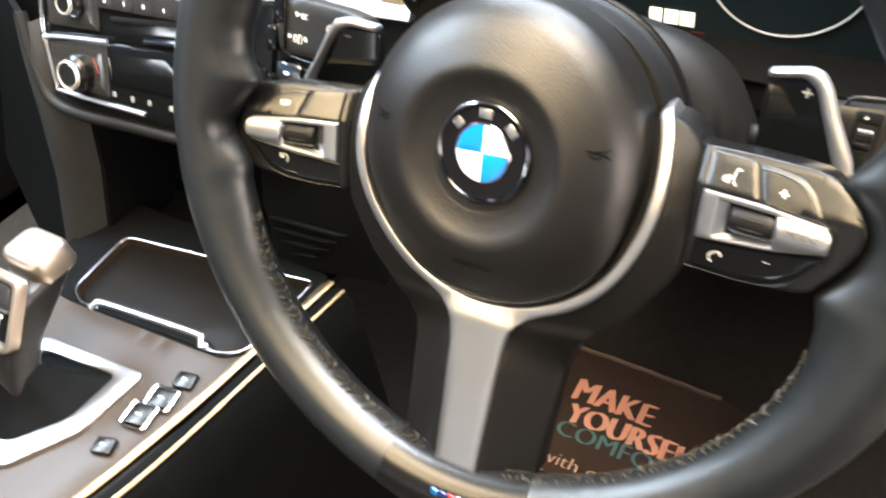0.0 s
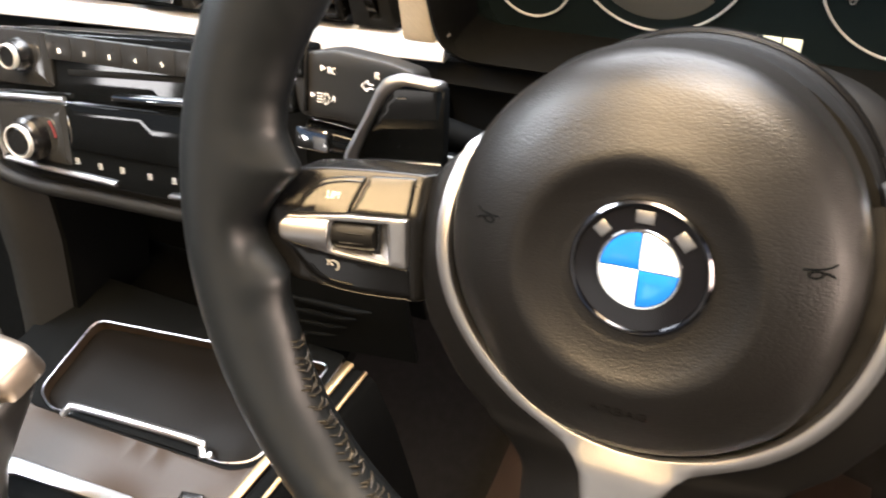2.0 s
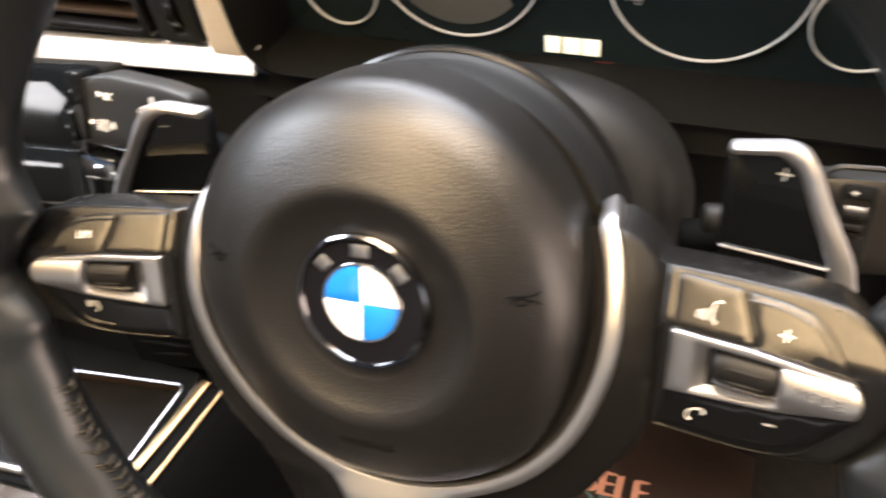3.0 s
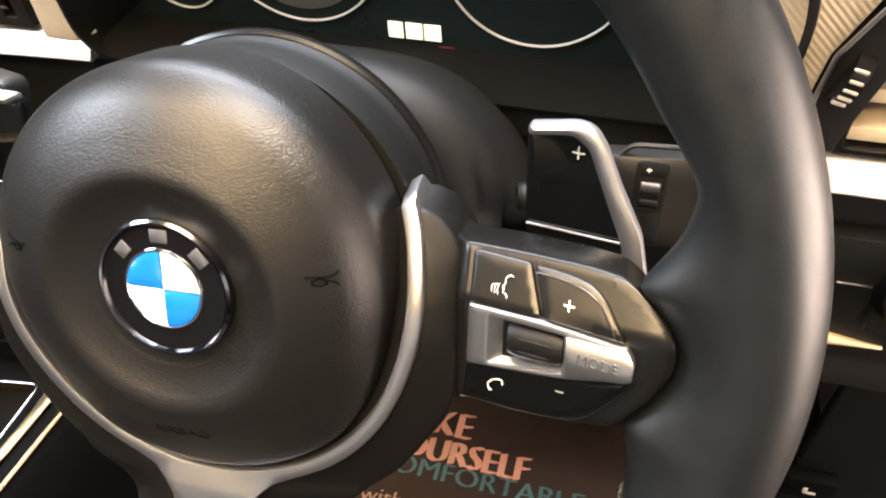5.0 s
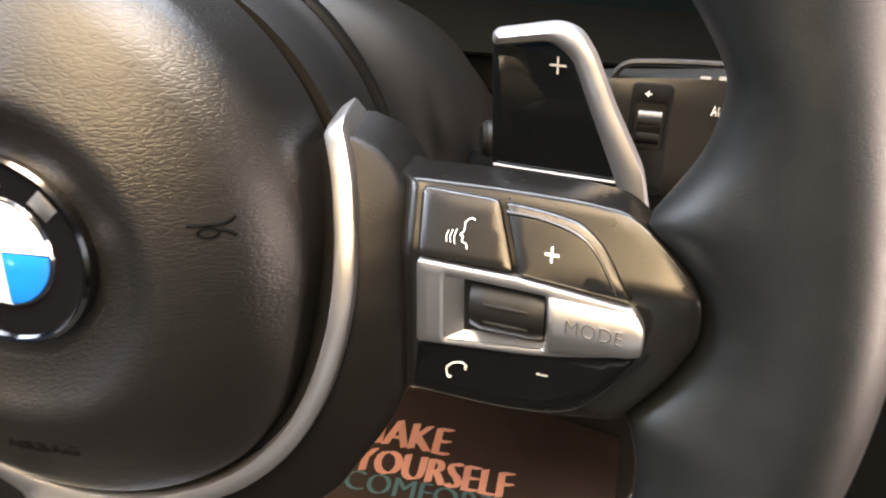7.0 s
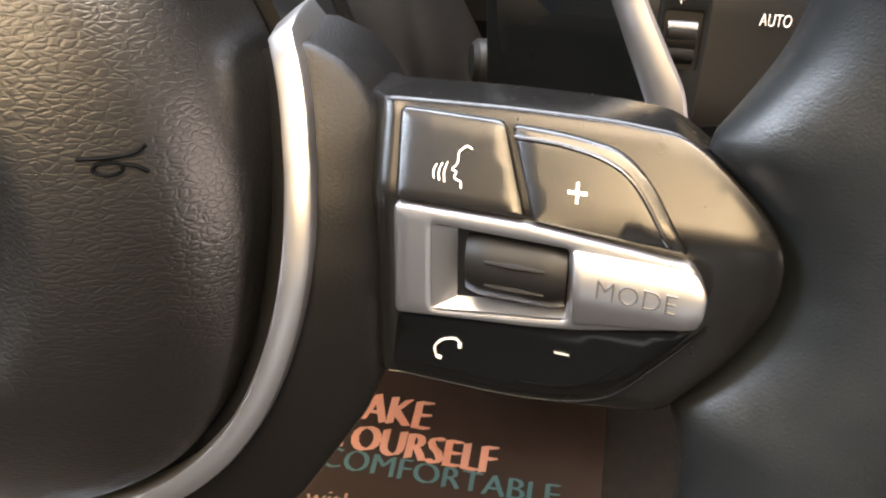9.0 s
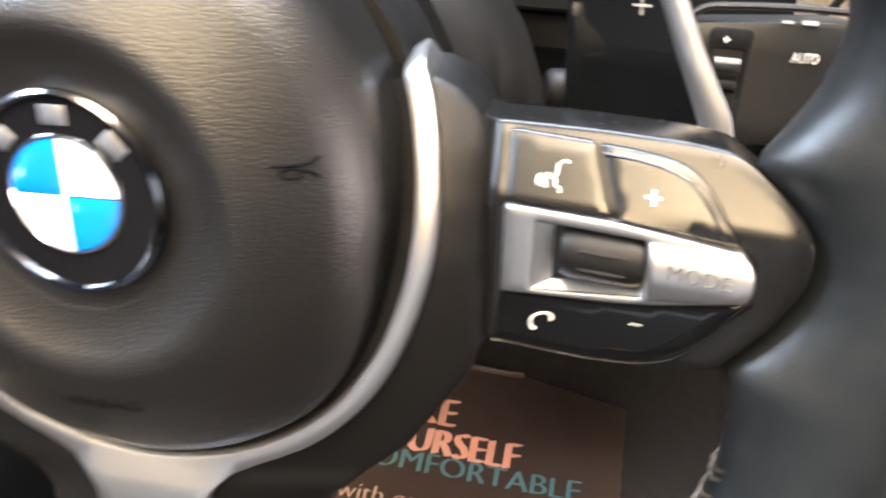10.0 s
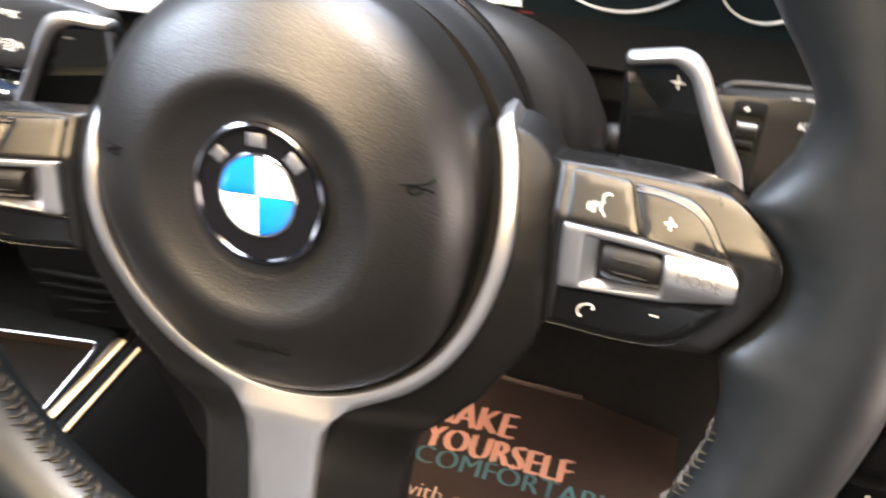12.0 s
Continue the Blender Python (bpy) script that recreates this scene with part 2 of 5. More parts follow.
def plate(outline, depth=0.0, thick=0.004, bevel=0.001, step=0.003, hole=None, pillow=0.0):
    """A bevelled plate that lies in x, z; its face looks to -y at depth, a number or a function of x and z."""
    f = depth if callable(depth) else (lambda x, z: depth)
    outer = densify(outline, step)
    area = sum(outer[i - 1][0] * outer[i][1] - outer[i][0] * outer[i - 1][1] for i in range(len(outer)))
    if area < 0:
        outer.reverse()
    rings = [(inset(outer, bevel), 0.0), (inset(outer, bevel * 0.3), bevel * 0.3), (outer, bevel), (outer, thick)]
    face = rings[0][0]
    hrings = []
    if hole:
        h = densify(hole, step)
        ha = sum(h[i - 1][0] * h[i][1] - h[i][0] * h[i - 1][1] for i in range(len(h)))
        if ha < 0:
            h.reverse()
        hrings = [(inset(h, -bevel), 0.0), (inset(h, -bevel * 0.3), bevel * 0.3), (h, bevel), (h, thick)]
    xs, zs = [p[0] for p in face], [p[1] for p in face]
    pts = [Vector(p) for p in face]
    edges = [(i, (i + 1) % len(face)) for i in range(len(face))]
    if hole:
        k = len(pts)
        pts += [Vector(p) for p in hrings[0][0]]
        m = len(hrings[0][0])
        edges += [(k + i, k + (i + 1) % m) for i in range(m)]
    near = inset(face, step * 0.6)
    x = min(xs)
    while x < max(xs):
        z = min(zs)
        while z < max(zs):
            if inside((x, z), near) and not (hole and inside((x, z), hrings[0][0])):
                pts.append(Vector((x, z)))
            z += step
        x += step
    from mathutils.geometry import delaunay_2d_cdt
    vs, _, fs, _, _, _ = delaunay_2d_cdt(pts, edges, [], 1, 1e-7)
    bm = bmesh.new()
    mz, hh = (max(zs) + min(zs)) / 2, (max(zs) - min(zs)) / 2

    def lift(z):
        return pillow * max(0.0, 1 - ((z - mz) / hh) ** 2) if pillow else 0.0

    top = [bm.verts.new((v.x, f(v.x, v.y) - lift(v.y), v.y)) for v in vs]
    for t in fs:
        c = sum((vs[i] for i in t), Vector((0, 0))) / len(t)
        if hole and inside(c, hrings[0][0]):
            continue
        try:
            bm.faces.new([top[i] for i in t])
        except ValueError:
            pass

    def wall(rs):
        loops = [[bm.verts.new((p[0], f(p[0], p[1]) + d - lift(p[1]), p[1])) for p in ring] for ring, d in rs]
        for a, b in zip(loops, loops[1:]):
            for i in range(len(a)):
                j = (i + 1) % len(a)
                bm.faces.new((a[i], a[j], b[j], b[i]))
        return loops[-1]
    back = wall(rings)
    if hole:
        wall(hrings)
    else:
        bm.faces.new(back)
    bmesh.ops.remove_doubles(bm, verts=bm.verts, dist=1e-6)
    bmesh.ops.recalc_face_normals(bm, faces=bm.faces)
    return bm


def revolve(profile, segs=96, close=False, axis="y", squash=(1, 1), shift=(0, 0)):
    """A profile of (radius, depth) turned round the y axis."""
    bm = bmesh.new()
    loops = []
    for r, d in profile:
        if r < 1e-6:
            loops.append([bm.verts.new((shift[0], d, shift[1]))])
        else:
            loops.append([bm.verts.new((shift[0] + squash[0] * r * math.cos(2 * math.pi * k / segs), d, shift[1] + squash[1] * r * math.sin(2 * math.pi * k / segs))) for k in range(segs)])
    for a, b in zip(loops, loops[1:]):
        for i in range(segs):
            j = (i + 1) % segs
            if len(a) == 1 and len(b) > 1:
                bm.faces.new((a[0], b[i], b[j]))
            elif len(b) == 1 and len(a) > 1:
                bm.faces.new((a[i], b[0], a[j]))
            elif len(a) > 1:
                bm.faces.new((a[i], a[j], b[j], b[i]))
    bmesh.ops.recalc_face_normals(bm, faces=bm.faces)
    return bm


def smooth_line(pts, n=10, closed=False):
    """Catmull-Rom through the points."""
    P = [Vector(p) for p in pts]
    out, m = [], len(P)
    last = m if closed else m - 1
    for i in range(last):
        p1, p2 = P[i], P[(i + 1) % m]
        p0 = P[i - 1] if (closed or i > 0) else p1 * 2 - p2
        p3 = P[(i + 2) % m] if (closed or i + 2 < m) else p2 * 2 - p1
        for k in range(n):
            t = k / n
            out.append(0.5 * ((2 * p1) + (p2 - p0) * t + (2 * p0 - 5 * p1 + 4 * p2 - p3) * t * t + (3 * p1 - p0 - 3 * p2 + p3) * t ** 3))
    if not closed:
        out.append(P[-1])
    return out


def tube(path, r, segs=10, closed=False, squash=1.0, up=(0, 0, 1)):
    """A round or flattened bar along a path; r a number or a list."""
    bm = bmesh.new()
    P = [Vector(p) for p in path]
    n = len(P)
    loops = []
    for i in range(n):
        a = P[i - 1] if (i or closed) else P[i]
        b = P[(i + 1) % n] if (i + 1 < n or closed) else P[i]
        t = (b - a).normalized()
        s = t.cross(Vector(up))
        s = s.normalized() if s.length > 1e-5 else Vector((1, 0, 0))
        u = s.cross(t)
        ri = r[i] if isinstance(r, (list, tuple)) else r
        loops.append([bm.verts.new(P[i] + s * (ri * math.cos(2 * math.pi * k / segs)) + u * (ri * squash * math.sin(2 * math.pi * k / segs))) for k in range(segs)])
    pairs = list(zip(loops, loops[1:])) + ([(loops[-1], loops[0])] if closed else [])
    for a, b in pairs:
        for k in range(segs):
            j = (k + 1) % segs
            bm.faces.new((a[k], a[j], b[j], b[k]))
    if not closed:
        bm.faces.new(loops[0])
        bm.faces.new(loops[-1])
    bmesh.ops.recalc_face_normals(bm, faces=bm.faces)
    return bm


def loft(rows, closed=False):
    """A skin over rows of points."""
    bm = bmesh.new()
    g = [[bm.verts.new(p) for p in row] for row in rows]
    for a, b in zip(g, g[1:]):
        m = len(a)
        for k in range(m if closed else m - 1):
            j = (k + 1) % m
            bm.faces.new((a[k], a[j], b[j], b[k]))
    bmesh.ops.recalc_face_normals(bm, faces=bm.faces)
    return bm


def slab(rows, t):
    """A skin with thickness t along its normals."""
    bm = loft(rows)
    bmesh.ops.solidify(bm, geom=bm.faces[:], thickness=t)
    bmesh.ops.recalc_face_normals(bm, faces=bm.faces)
    return bm


def writing(text, size, width=None, thick=0.0003, lean=0.0, bold=0.0):
    """Letters as a mesh in x, z that look to -y, centred, cap height about size."""
    cu = bpy.data.curves.new("letters", "FONT")
    cu.body, cu.size, cu.extrude = text, size / 0.72, thick
    cu.align_x, cu.align_y, cu.resolution_u, cu.shear = "CENTER", "CENTER", 3, lean
    cu.offset = bold * size if bold else -0.030 * size
    ob = bpy.data.objects.new("letters", cu)
    scene.collection.objects.link(ob)
    bpy.context.view_layer.update()
    me = bpy.data.meshes.new_from_object(ob.evaluated_get(bpy.context.evaluated_depsgraph_get()))
    bpy.data.objects.remove(ob)
    bm = bmesh.new()
    bm.from_mesh(me)
    bpy.data.meshes.remove(me)
    xs = [v.co.x for v in bm.verts]
    ys = [v.co.y for v in bm.verts]
    k = width / (max(xs) - min(xs)) if width else 1.0
    h = size / (max(ys) - min(ys)) if width else 1.0
    mx, my = (max(xs) + min(xs)) / 2, (max(ys) + min(ys)) / 2
    for v in bm.verts:
        v.co = Vector(((v.co.x - mx) * k, -v.co.z, (v.co.y - my) * h))
    return bm


def lay(bm, f, x, z, lift=0.0003, turn=0.0):
    """Lay a flat mesh in x, z onto the surface y = f(x, z)."""
    c, s = math.cos(radians(turn)), math.sin(radians(turn))
    for v in bm.verts:
        px, pz = x + c * v.co.x - s * v.co.z, z + s * v.co.x + c * v.co.z
        v.co = Vector((px, f(px, pz) - lift + v.co.y, pz))
    return bm


def mirrored(pts):
    return [(-x, z) for x, z in reversed(pts)]


# ---- steering wheel ----
HUB = WHEEL @ pose(0.0015, 0, 0, 0, -2.5, 0.8)
wheel = thing("steering_wheel", "black leather sports steering wheel with satin silver trim and buttons", "steering wheel", HUB)

RIM_R, RIM_X, RIM_Y, RIM_Z, RIM_LEAN = 0.1725, 0.0040, 0.0105, -0.008, 0.05
# how far the leather swells towards the hub: degrees above the spoke's middle, metres
SWELL = [(-90, 0.0), (-40, 0.0), (-28, 0.0018), (-21, 0.0045), (-15, 0.0095), (-10.0, 0.0160), (-7.0, 0.0112), (-3.4, 0.0062), (0, 0.0048), (3.4, 0.0072), (7.0, 0.0132), (8.7, 0.0170), (10.6, 0.0126), (13.5, 0.0068), (18, 0.0024), (24, 0.0006), (32, 0.0012), (45, 0.002), (65, 0.0), (90, 0.0)]


SW_A = np.linspace(-90, 90, 721)
SW_V = np.convolve(np.pad(np.interp(SW_A, [a for a, _ in SWELL], [v for _, v in SWELL]), 5, mode="edge"), np.hanning(13)[1:-1] / np.hanning(13).sum(), mode="valid")


def swell(a, right):
    """The leather swells to thumb rests above the spokes, less on the door side."""
    v = float(np.interp(a, SW_A, SW_V))
    if right:
        return v - 0.0052 * math.exp(-((a - 18) / 5.5) ** 2)
    v *= 1 - 0.55 * math.exp(-((a + 13) / 7.0) ** 2)
    return v - 0.0085 * math.exp(-((a + 3) / 5.0) ** 2) + float(np.interp(a, [14, 20, 31, 45, 62], [0, 0.003, 0.005, 0.004, 0]))


def rim_point(deg, phi, lift=0.0):
    """A place on the rim's leather: deg round the wheel, phi round its section (180: towards the hub, 270: to the driver)."""
    a = math.degrees(math.asin(math.sin(radians(deg))))
    s = swell(a, math.cos(radians(deg)) > 0)
    c, q = math.cos(radians(phi)), math.sin(radians(phi))
    rad, ax = 0.0174 + lift, 0.0174 + lift
    r = RIM_R + rad * c
    low = 0.009 * math.exp(-((((deg - 270 + 180) % 360) - 180) / 32) ** 2)
    if c < 0:
        r -= s * (-c) ** 2.8
    return Vector((RIM_X + r * math.cos(radians(deg)), RIM_Y + RIM_LEAN * r * math.cos(radians(deg)) - low + ax * q, RIM_Z + r * math.sin(radians(deg))))


bm = bmesh.new()
NT, NP = 420, 56
g = [[bm.verts.new(rim_point(360 * i / NT, 360 * k / NP)) for k in range(NP)] for i in range(NT)]
for i in range(NT):
    for k in range(NP):
        bm.faces.new((g[i][k], g[(i + 1) % NT][k], g[(i + 1) % NT][(k + 1) % NP], g[i][(k + 1) % NP]))
bmesh.ops.recalc_face_normals(bm, faces=bm.faces)
rim = part("rim", bm, LEATHER, wheel, "smooth black leather rim with thumb rests", angle=60)


def stitches(d0, d1, n):
    """Braided thread along the inside of the rim."""
    rnd = random.Random(7)
    out = None
    for i in range(n):
        e = (d1 - d0) / n
        d = d0 + e * (i + rnd.uniform(-0.36, 0.36))
        j = rnd.uniform(-5.0, 5.0)
        for p0, p1 in ((168 + j, 183 + j), (198 + j, 183 + j)):
            a = rim_point(d, p0, 0.0003)
            b = rim_point(d + e * rnd.uniform(0.5, 1.1), p1 + rnd.uniform(-3, 3), 0.0003)
            mid = rim_point(d + e * 0.5, (p0 + p1) / 2, 0.0012 + rnd.uniform(-0.0003, 0.0003))
            t = tube([a, mid, b], [0.00025, rnd.uniform(0.0003, 0.0008), 0.00028], 6)
            out = merge(out, t) if out else t
    return out


part("stitching", stitches(200, 262, 52), THREAD, rim, "dark waxed cross stitching")
part("stitching", stitches(340, 278, 52), THREAD, rim, "dark waxed cross stitching")

bm = bmesh.new()
g = [[bm.verts.new(rim_point(256 + 28 * i / 24, 360 * k / 48, 0.0007)) for k in range(48)] for i in range(25)]
for i in range(24):
    for k in range(48):
        bm.faces.new((g[i][k], g[i + 1][k], g[i + 1][(k + 1) % 48], g[i][(k + 1) % 48]))
bmesh.ops.recalc_face_normals(bm, faces=bm.faces)
insert = part("rim_insert", bm, SATIN_BLACK, rim, "plain black lower insert", angle=60)
for k, m in enumerate((ENAMEL_BLUE, mat("navy_enamel", (0.02, 0.03, 0.16), 0.25), mat("red_enamel", (0.6, 0.02, 0.03), 0.25), SILVER)):
    c = rim_point(267.5 + 1.7 * k, 250, 0.0012)
    b = box(0.0036, 0.0012, 0.0075, 0.0004)
    part("coloured_mark", b, m, insert, "small coloured mark", Matrix.Translation(c) @ pose(0, 0, 0, 20, 12, 0))

# airbag cover: a dished round pad
COVER_X, COVER_Z = -0.0030, -0.0030
INNER = [(0.0, 0.0032), (0.0215, 0.0032), (0.0262, 0.0027), (0.0305, 0.0018), (0.0342, 0.0007), (0.0372, -0.0004), (0.0398, -0.0010)]
# the outer part of the section: beside the right trim, at the top, at the left and down to the lower spoke
OUT_RIGHT = [(0.0424, -0.0007), (0.046, 0.0005), (0.050, 0.0020), (0.054, 0.0038), (0.058, 0.0059), (0.0609, 0.0079), (0.0638, 0.0107), (0.0664, 0.0140), (0.0685, 0.0180), (0.0695, 0.0245), (0.0700, 0.0440)]
OUT_TOP = [(0.0424, -0.0007), (0.046, 0.0005), (0.050, 0.0020), (0.054, 0.0036), (0.058, 0.0055), (0.0615, 0.0075), (0.0649, 0.0103), (0.0679, 0.0136), (0.0702, 0.0175), (0.0714, 0.0240), (0.0718, 0.0440)]
OUT_LEFT = [(0.0424, -0.0009), (0.046, 0.0001), (0.050, 0.0015), (0.054, 0.0032), (0.058, 0.0053), (0.0612, 0.0073), (0.0645, 0.0098), (0.0675, 0.0123), (0.0700, 0.0152), (0.0715, 0.0210), (0.0720, 0.0440)]
OUT_LOW = [(0.0424, -0.0010), (0.046, -0.0002), (0.050, 0.0010), (0.054, 0.0026), (0.058, 0.0045), (0.0620, 0.0066), (0.0665, 0.0092), (0.0705, 0.0116), (0.0735, 0.0142), (0.0742, 0.0200), (0.0742, 0.0440)]
TURNS = [(-180, OUT_LEFT), (-150, OUT_LEFT), (-115, OUT_LOW), (-50, OUT_LOW), (-8, OUT_RIGHT), (25, OUT_RIGHT), (75, OUT_TOP), (105, OUT_TOP), (150, OUT_LEFT), (180, OUT_LEFT)]


def cover_section(deg):
    """The cover's section at an angle round the hub: radius and depth, from the middle to the edge."""
    for (a0, p0), (a1, p1) in zip(TURNS, TURNS[1:]):
        if a0 <= deg <= a1:
            t = (deg - a0) / (a1 - a0)
            t = t * t * (3 - 2 * t)
            return INNER + [(u[0] + (v[0] - u[0]) * t, u[1] + (v[1] - u[1]) * t) for u, v in zip(p0, p1)]


bm = bmesh.new()
rings = [[p.xy for p in smooth_line([(r, d, 0) for r, d in cover_section(-180 + 2.0 * i)], 5)] for i in range(180)]
tip = bm.verts.new((COVER_X, 0.0032, COVER_Z))
g = [[bm.verts.new((COVER_X + p[0] * math.cos(radians(-180 + 2.0 * i)), p[1], COVER_Z + p[0] * math.sin(radians(-180 + 2.0 * i)))) for p in row[1:]] for i, row in enumerate(rings)]
for i in range(180):
    u, v = g[i], g[(i + 1) % 180]
    bm.faces.new((tip, v[0], u[0]))
    for k in range(len(u) - 1):
        bm.faces.new((u[k], v[k], v[k + 1], u[k + 1]))
bmesh.ops.recalc_face_normals(bm, faces=bm.faces)
cover = part("airbag_cover", bm, GRAIN, wheel, "grained dark plastic airbag cover with a dished middle", angle=60)


def on_cover(x, z):
    r, deg = math.hypot(x - COVER_X, z - COVER_Z), math.degrees(math.atan2(z - COVER_Z, x - COVER_X))
    sec = cover_section(deg)
    return float(np.interp(r, [p[0] for p in sec], [p[1] for p in sec]))


# badge
badge = part("badge", revolve([(0.0, 0.0008), (0.0212, 0.0008), (0.0215, 0.0066)], 96), ENAMEL_BLACK, wheel, "round black badge with blue and white quarters", pose(-0.0012, 0.0002, 0.0004, -1.2, 0, -0.8) @ Matrix.Scale(1.03, 4))
part("badge_ring", revolve([(0.0205, 0.0008), (0.0209, -0.0002), (0.0216, -0.0004), (0.0224, 0.0003), (0.0228, 0.0066)], 96), DARK_CHROME, badge, "dark chrome ring")
part("inner_ring", revolve([(0.0122, 0.0008), (0.0125, 0.0002), (0.0130, 0.0002), (0.0133, 0.0008)], 72), CHROME, badge, "chrome ring")
for q, (m, word) in enumerate(((ENAMEL_WHITE, "white quarter"), (ENAMEL_BLUE, "blue quarter")) * 2):
    a0, a1 = 90 * q + 1.2, 90 * q + 88.8
    pts = [(0.0002 * math.cos(radians(90 * q + 45)), 0.0002 * math.sin(radians(90 * q + 45)))] + [(0.0122 * math.cos(radians(a0 + (a1 - a0) * k / 14)), 0.0122 * math.sin(radians(a0 + (a1 - a0) * k / 14))) for k in range(15)]
    part("quarter", plate(pts, 0.0003, 0.0006, 0.0001, 0.004), m, badge, word)
# three plain silver marks round the top of the badge
for a, w in ((138, 0.0046), (90, 0.0058), (42, 0.0058)):
    m = box(w, 0.0004, 0.0042, 0.0003)
    bmesh.ops.rotate(m, cent=(0, 0, 0), matrix=Matrix.Rotation(radians(90 - a), 3, "Y"), verts=m.verts)
    bmesh.ops.translate(m, vec=(0.0171 * math.cos(radians(a)), 0.0007, 0.0171 * math.sin(radians(a))), verts=m.verts)
    part("silver_mark", m, SILVER, badge, "small raised silver mark")


def horn_mark(side):
    b = tube(smooth_line([(-0.0060, 0, 0.0013), (-0.002, 0, 0.0012), (0.002, 0, 0.0014), (0.0048, 0, 0.0020), (0.0064, 0, 0.0034)], 5), 0.00046, 6)
    b = merge(b, tube([(-0.0006 + 0.0027 * math.cos(2 * math.pi * k / 20), 0, -0.0012 + 0.0015 * math.sin(2 * math.pi * k / 20)) for k in range(20)], 0.00042, 6, closed=True, up=(0, 1, 0)))
    b = merge(b, tube(smooth_line([(0.0022, 0, -0.0004), (0.0045, 0, -0.0010), (0.0066, 0, -0.0026)], 4), 0.00042, 6))
    for v in b.verts:
        v.co.x *= side * 0.74
        v.co.z *= 0.72
    return lay(b, on_cover, 0.0523 * side - 0.0021, 0.0090, 0.0002)


for s in (-1, 1):
    part("horn_mark", horn_mark(s), DEEP, cover, "moulded horn symbol")
part("airbag_lettering", lay(writing("AIRBAG", 0.0036, 0.0205), on_cover, -0.0025, -0.0535, 0.0001), GRAIN_FINE, cover, "moulded lettering")


def ease(t):
    t = max(0.0, min(1.0, t))
    return t * t * (3 - 2 * t)


# silver trim that rings the cover and runs down into the lower spoke
def trim_y(x, z):
    return float(np.interp(z, [-0.165, -0.10, -0.084, -0.079, -0.06, -0.03, -0.015, -0.003, 0.008, 0.016, 0.023],
                           [-0.0045, 0.0070, 0.0094, 0.0120, 0.0130, 0.0145, 0.0155, 0.0178, 0.0215, 0.0255, 0.0290]))


def ring_xy(r, a):
    return (r * math.cos(radians(a)), -0.003 + r * math.sin(radians(a)))


def band(path, width, thick, bevel):
    """A flat bevelled band along a path, its face turned to the driver."""
    P = [Vector(p) for p in path]
    rows = []
    for i, p in enumerate(P):
        t = (P[min(i + 1, len(P) - 1)] - P[max(i - 1, 0)]).normalized()
        q = Vector((t.x, 0, t.z)).cross(Vector((0, -1, 0))).normalized()
        n = q.cross(t)
        w, h = width / 2, thick / 2
        sec = [(-w, -h), (-w, h - bevel), (-w + bevel * 0.3, h - bevel * 0.3), (-w + bevel, h), (w - bevel, h), (w - bevel * 0.3, h - bevel * 0.3), (w, h - bevel), (w, -h)]
        rows.append([p + q * a + n * b for a, b in sec])
    bm = loft(rows, closed=True)
    bm.verts.ensure_lookup_table()
    bm.faces.new(bm.verts[:8])
    bm.faces.new(bm.verts[-8:])
    bmesh.ops.recalc_face_normals(bm, faces=bm.faces)
    return bm


low_half = [ring_xy(0.0790, a) for a in range(-50, -70, -4)] + [(0.0232, -0.0800), (0.0188, -0.0838), (0.0158, -0.0890), (0.0140, -0.0990), (0.0130, -0.1200), (0.0116, -0.1645)]
arc = [ring_xy(0.0738, a) for a in range(-130, -49, 5)]
part("silver_spoke", plate(low_half + [(0.0, -0.1655)] + mirrored(low_half) + arc, trim_y, 0.006, 0.0012, 0.003), SILVER, wheel, "satin silver lower spoke", pose(0.0005, 0, 0))
for q in (1, -1):
    line_ = [(*ring_xy(0.0764, a), 0.0) for a in range(-58, 19, 3)] + [(0.0712, 0.0236, 0.0012), (0.0707, 0.0247, 0.0060), (0.0702, 0.0255, 0.0120), (0.0697, 0.0262, 0.0185)]
    off = lambda z: 0.0005 - (0.0020 if q > 0 else 0.0027) * ease((z + 0.068) / 0.045)
    b = band([(q * x + off(z), trim_y(x, z) + 0.0024 + back, z) for x, z, back in line_], 0.0054, 0.005, 0.0010)
    part("silver_trim", b, SILVER, wheel, "satin silver trim beside the airbag cover")


# dark shoulders behind the trim, down both sides of the lower spoke
def shoulder_y(x, z):
    r, ax = math.hypot(x + 0.0018, z + 0.003), abs(x)
    lower = ease((-0.080 - z) / 0.03)
    y = trim_y(x, z) + 0.0030 + 0.55 * max(0, ax - 0.015) * lower
    y += (1 - lower) * 0.30 * max(0, r - 0.081)
    return y + 0.9 * max(0, ax - 0.0865) * ease((z + 0.06) / 0.03)


half = [(0.063, 0.0236), (0.0745, 0.0236), (0.0800, 0.0208), (0.0842, 0.0168), (0.0890, 0.0090), (0.0910, 0.0), (0.0908, -0.0280), (0.0850, -0.0460), (0.0700, -0.0690), (0.0510, -0.0860), (0.0425, -0.1040), (0.0400, -0.1400), (0.0395, -0.1640)]
bm = plate(rounded(half + mirrored(half), 0.002), shoulder_y, 0.014, 0.0012, 0.0025)
bmesh.ops.delete(bm, geom=[f for f in bm.faces if math.hypot(f.calc_center_median().x + 0.0018, f.calc_center_median().z + 0.003) < 0.0764], context="FACES")
part("hub_shoulder", bm, GRAIN_FINE, wheel, "dark fine-grained shoulders behind the trim", angle=30)
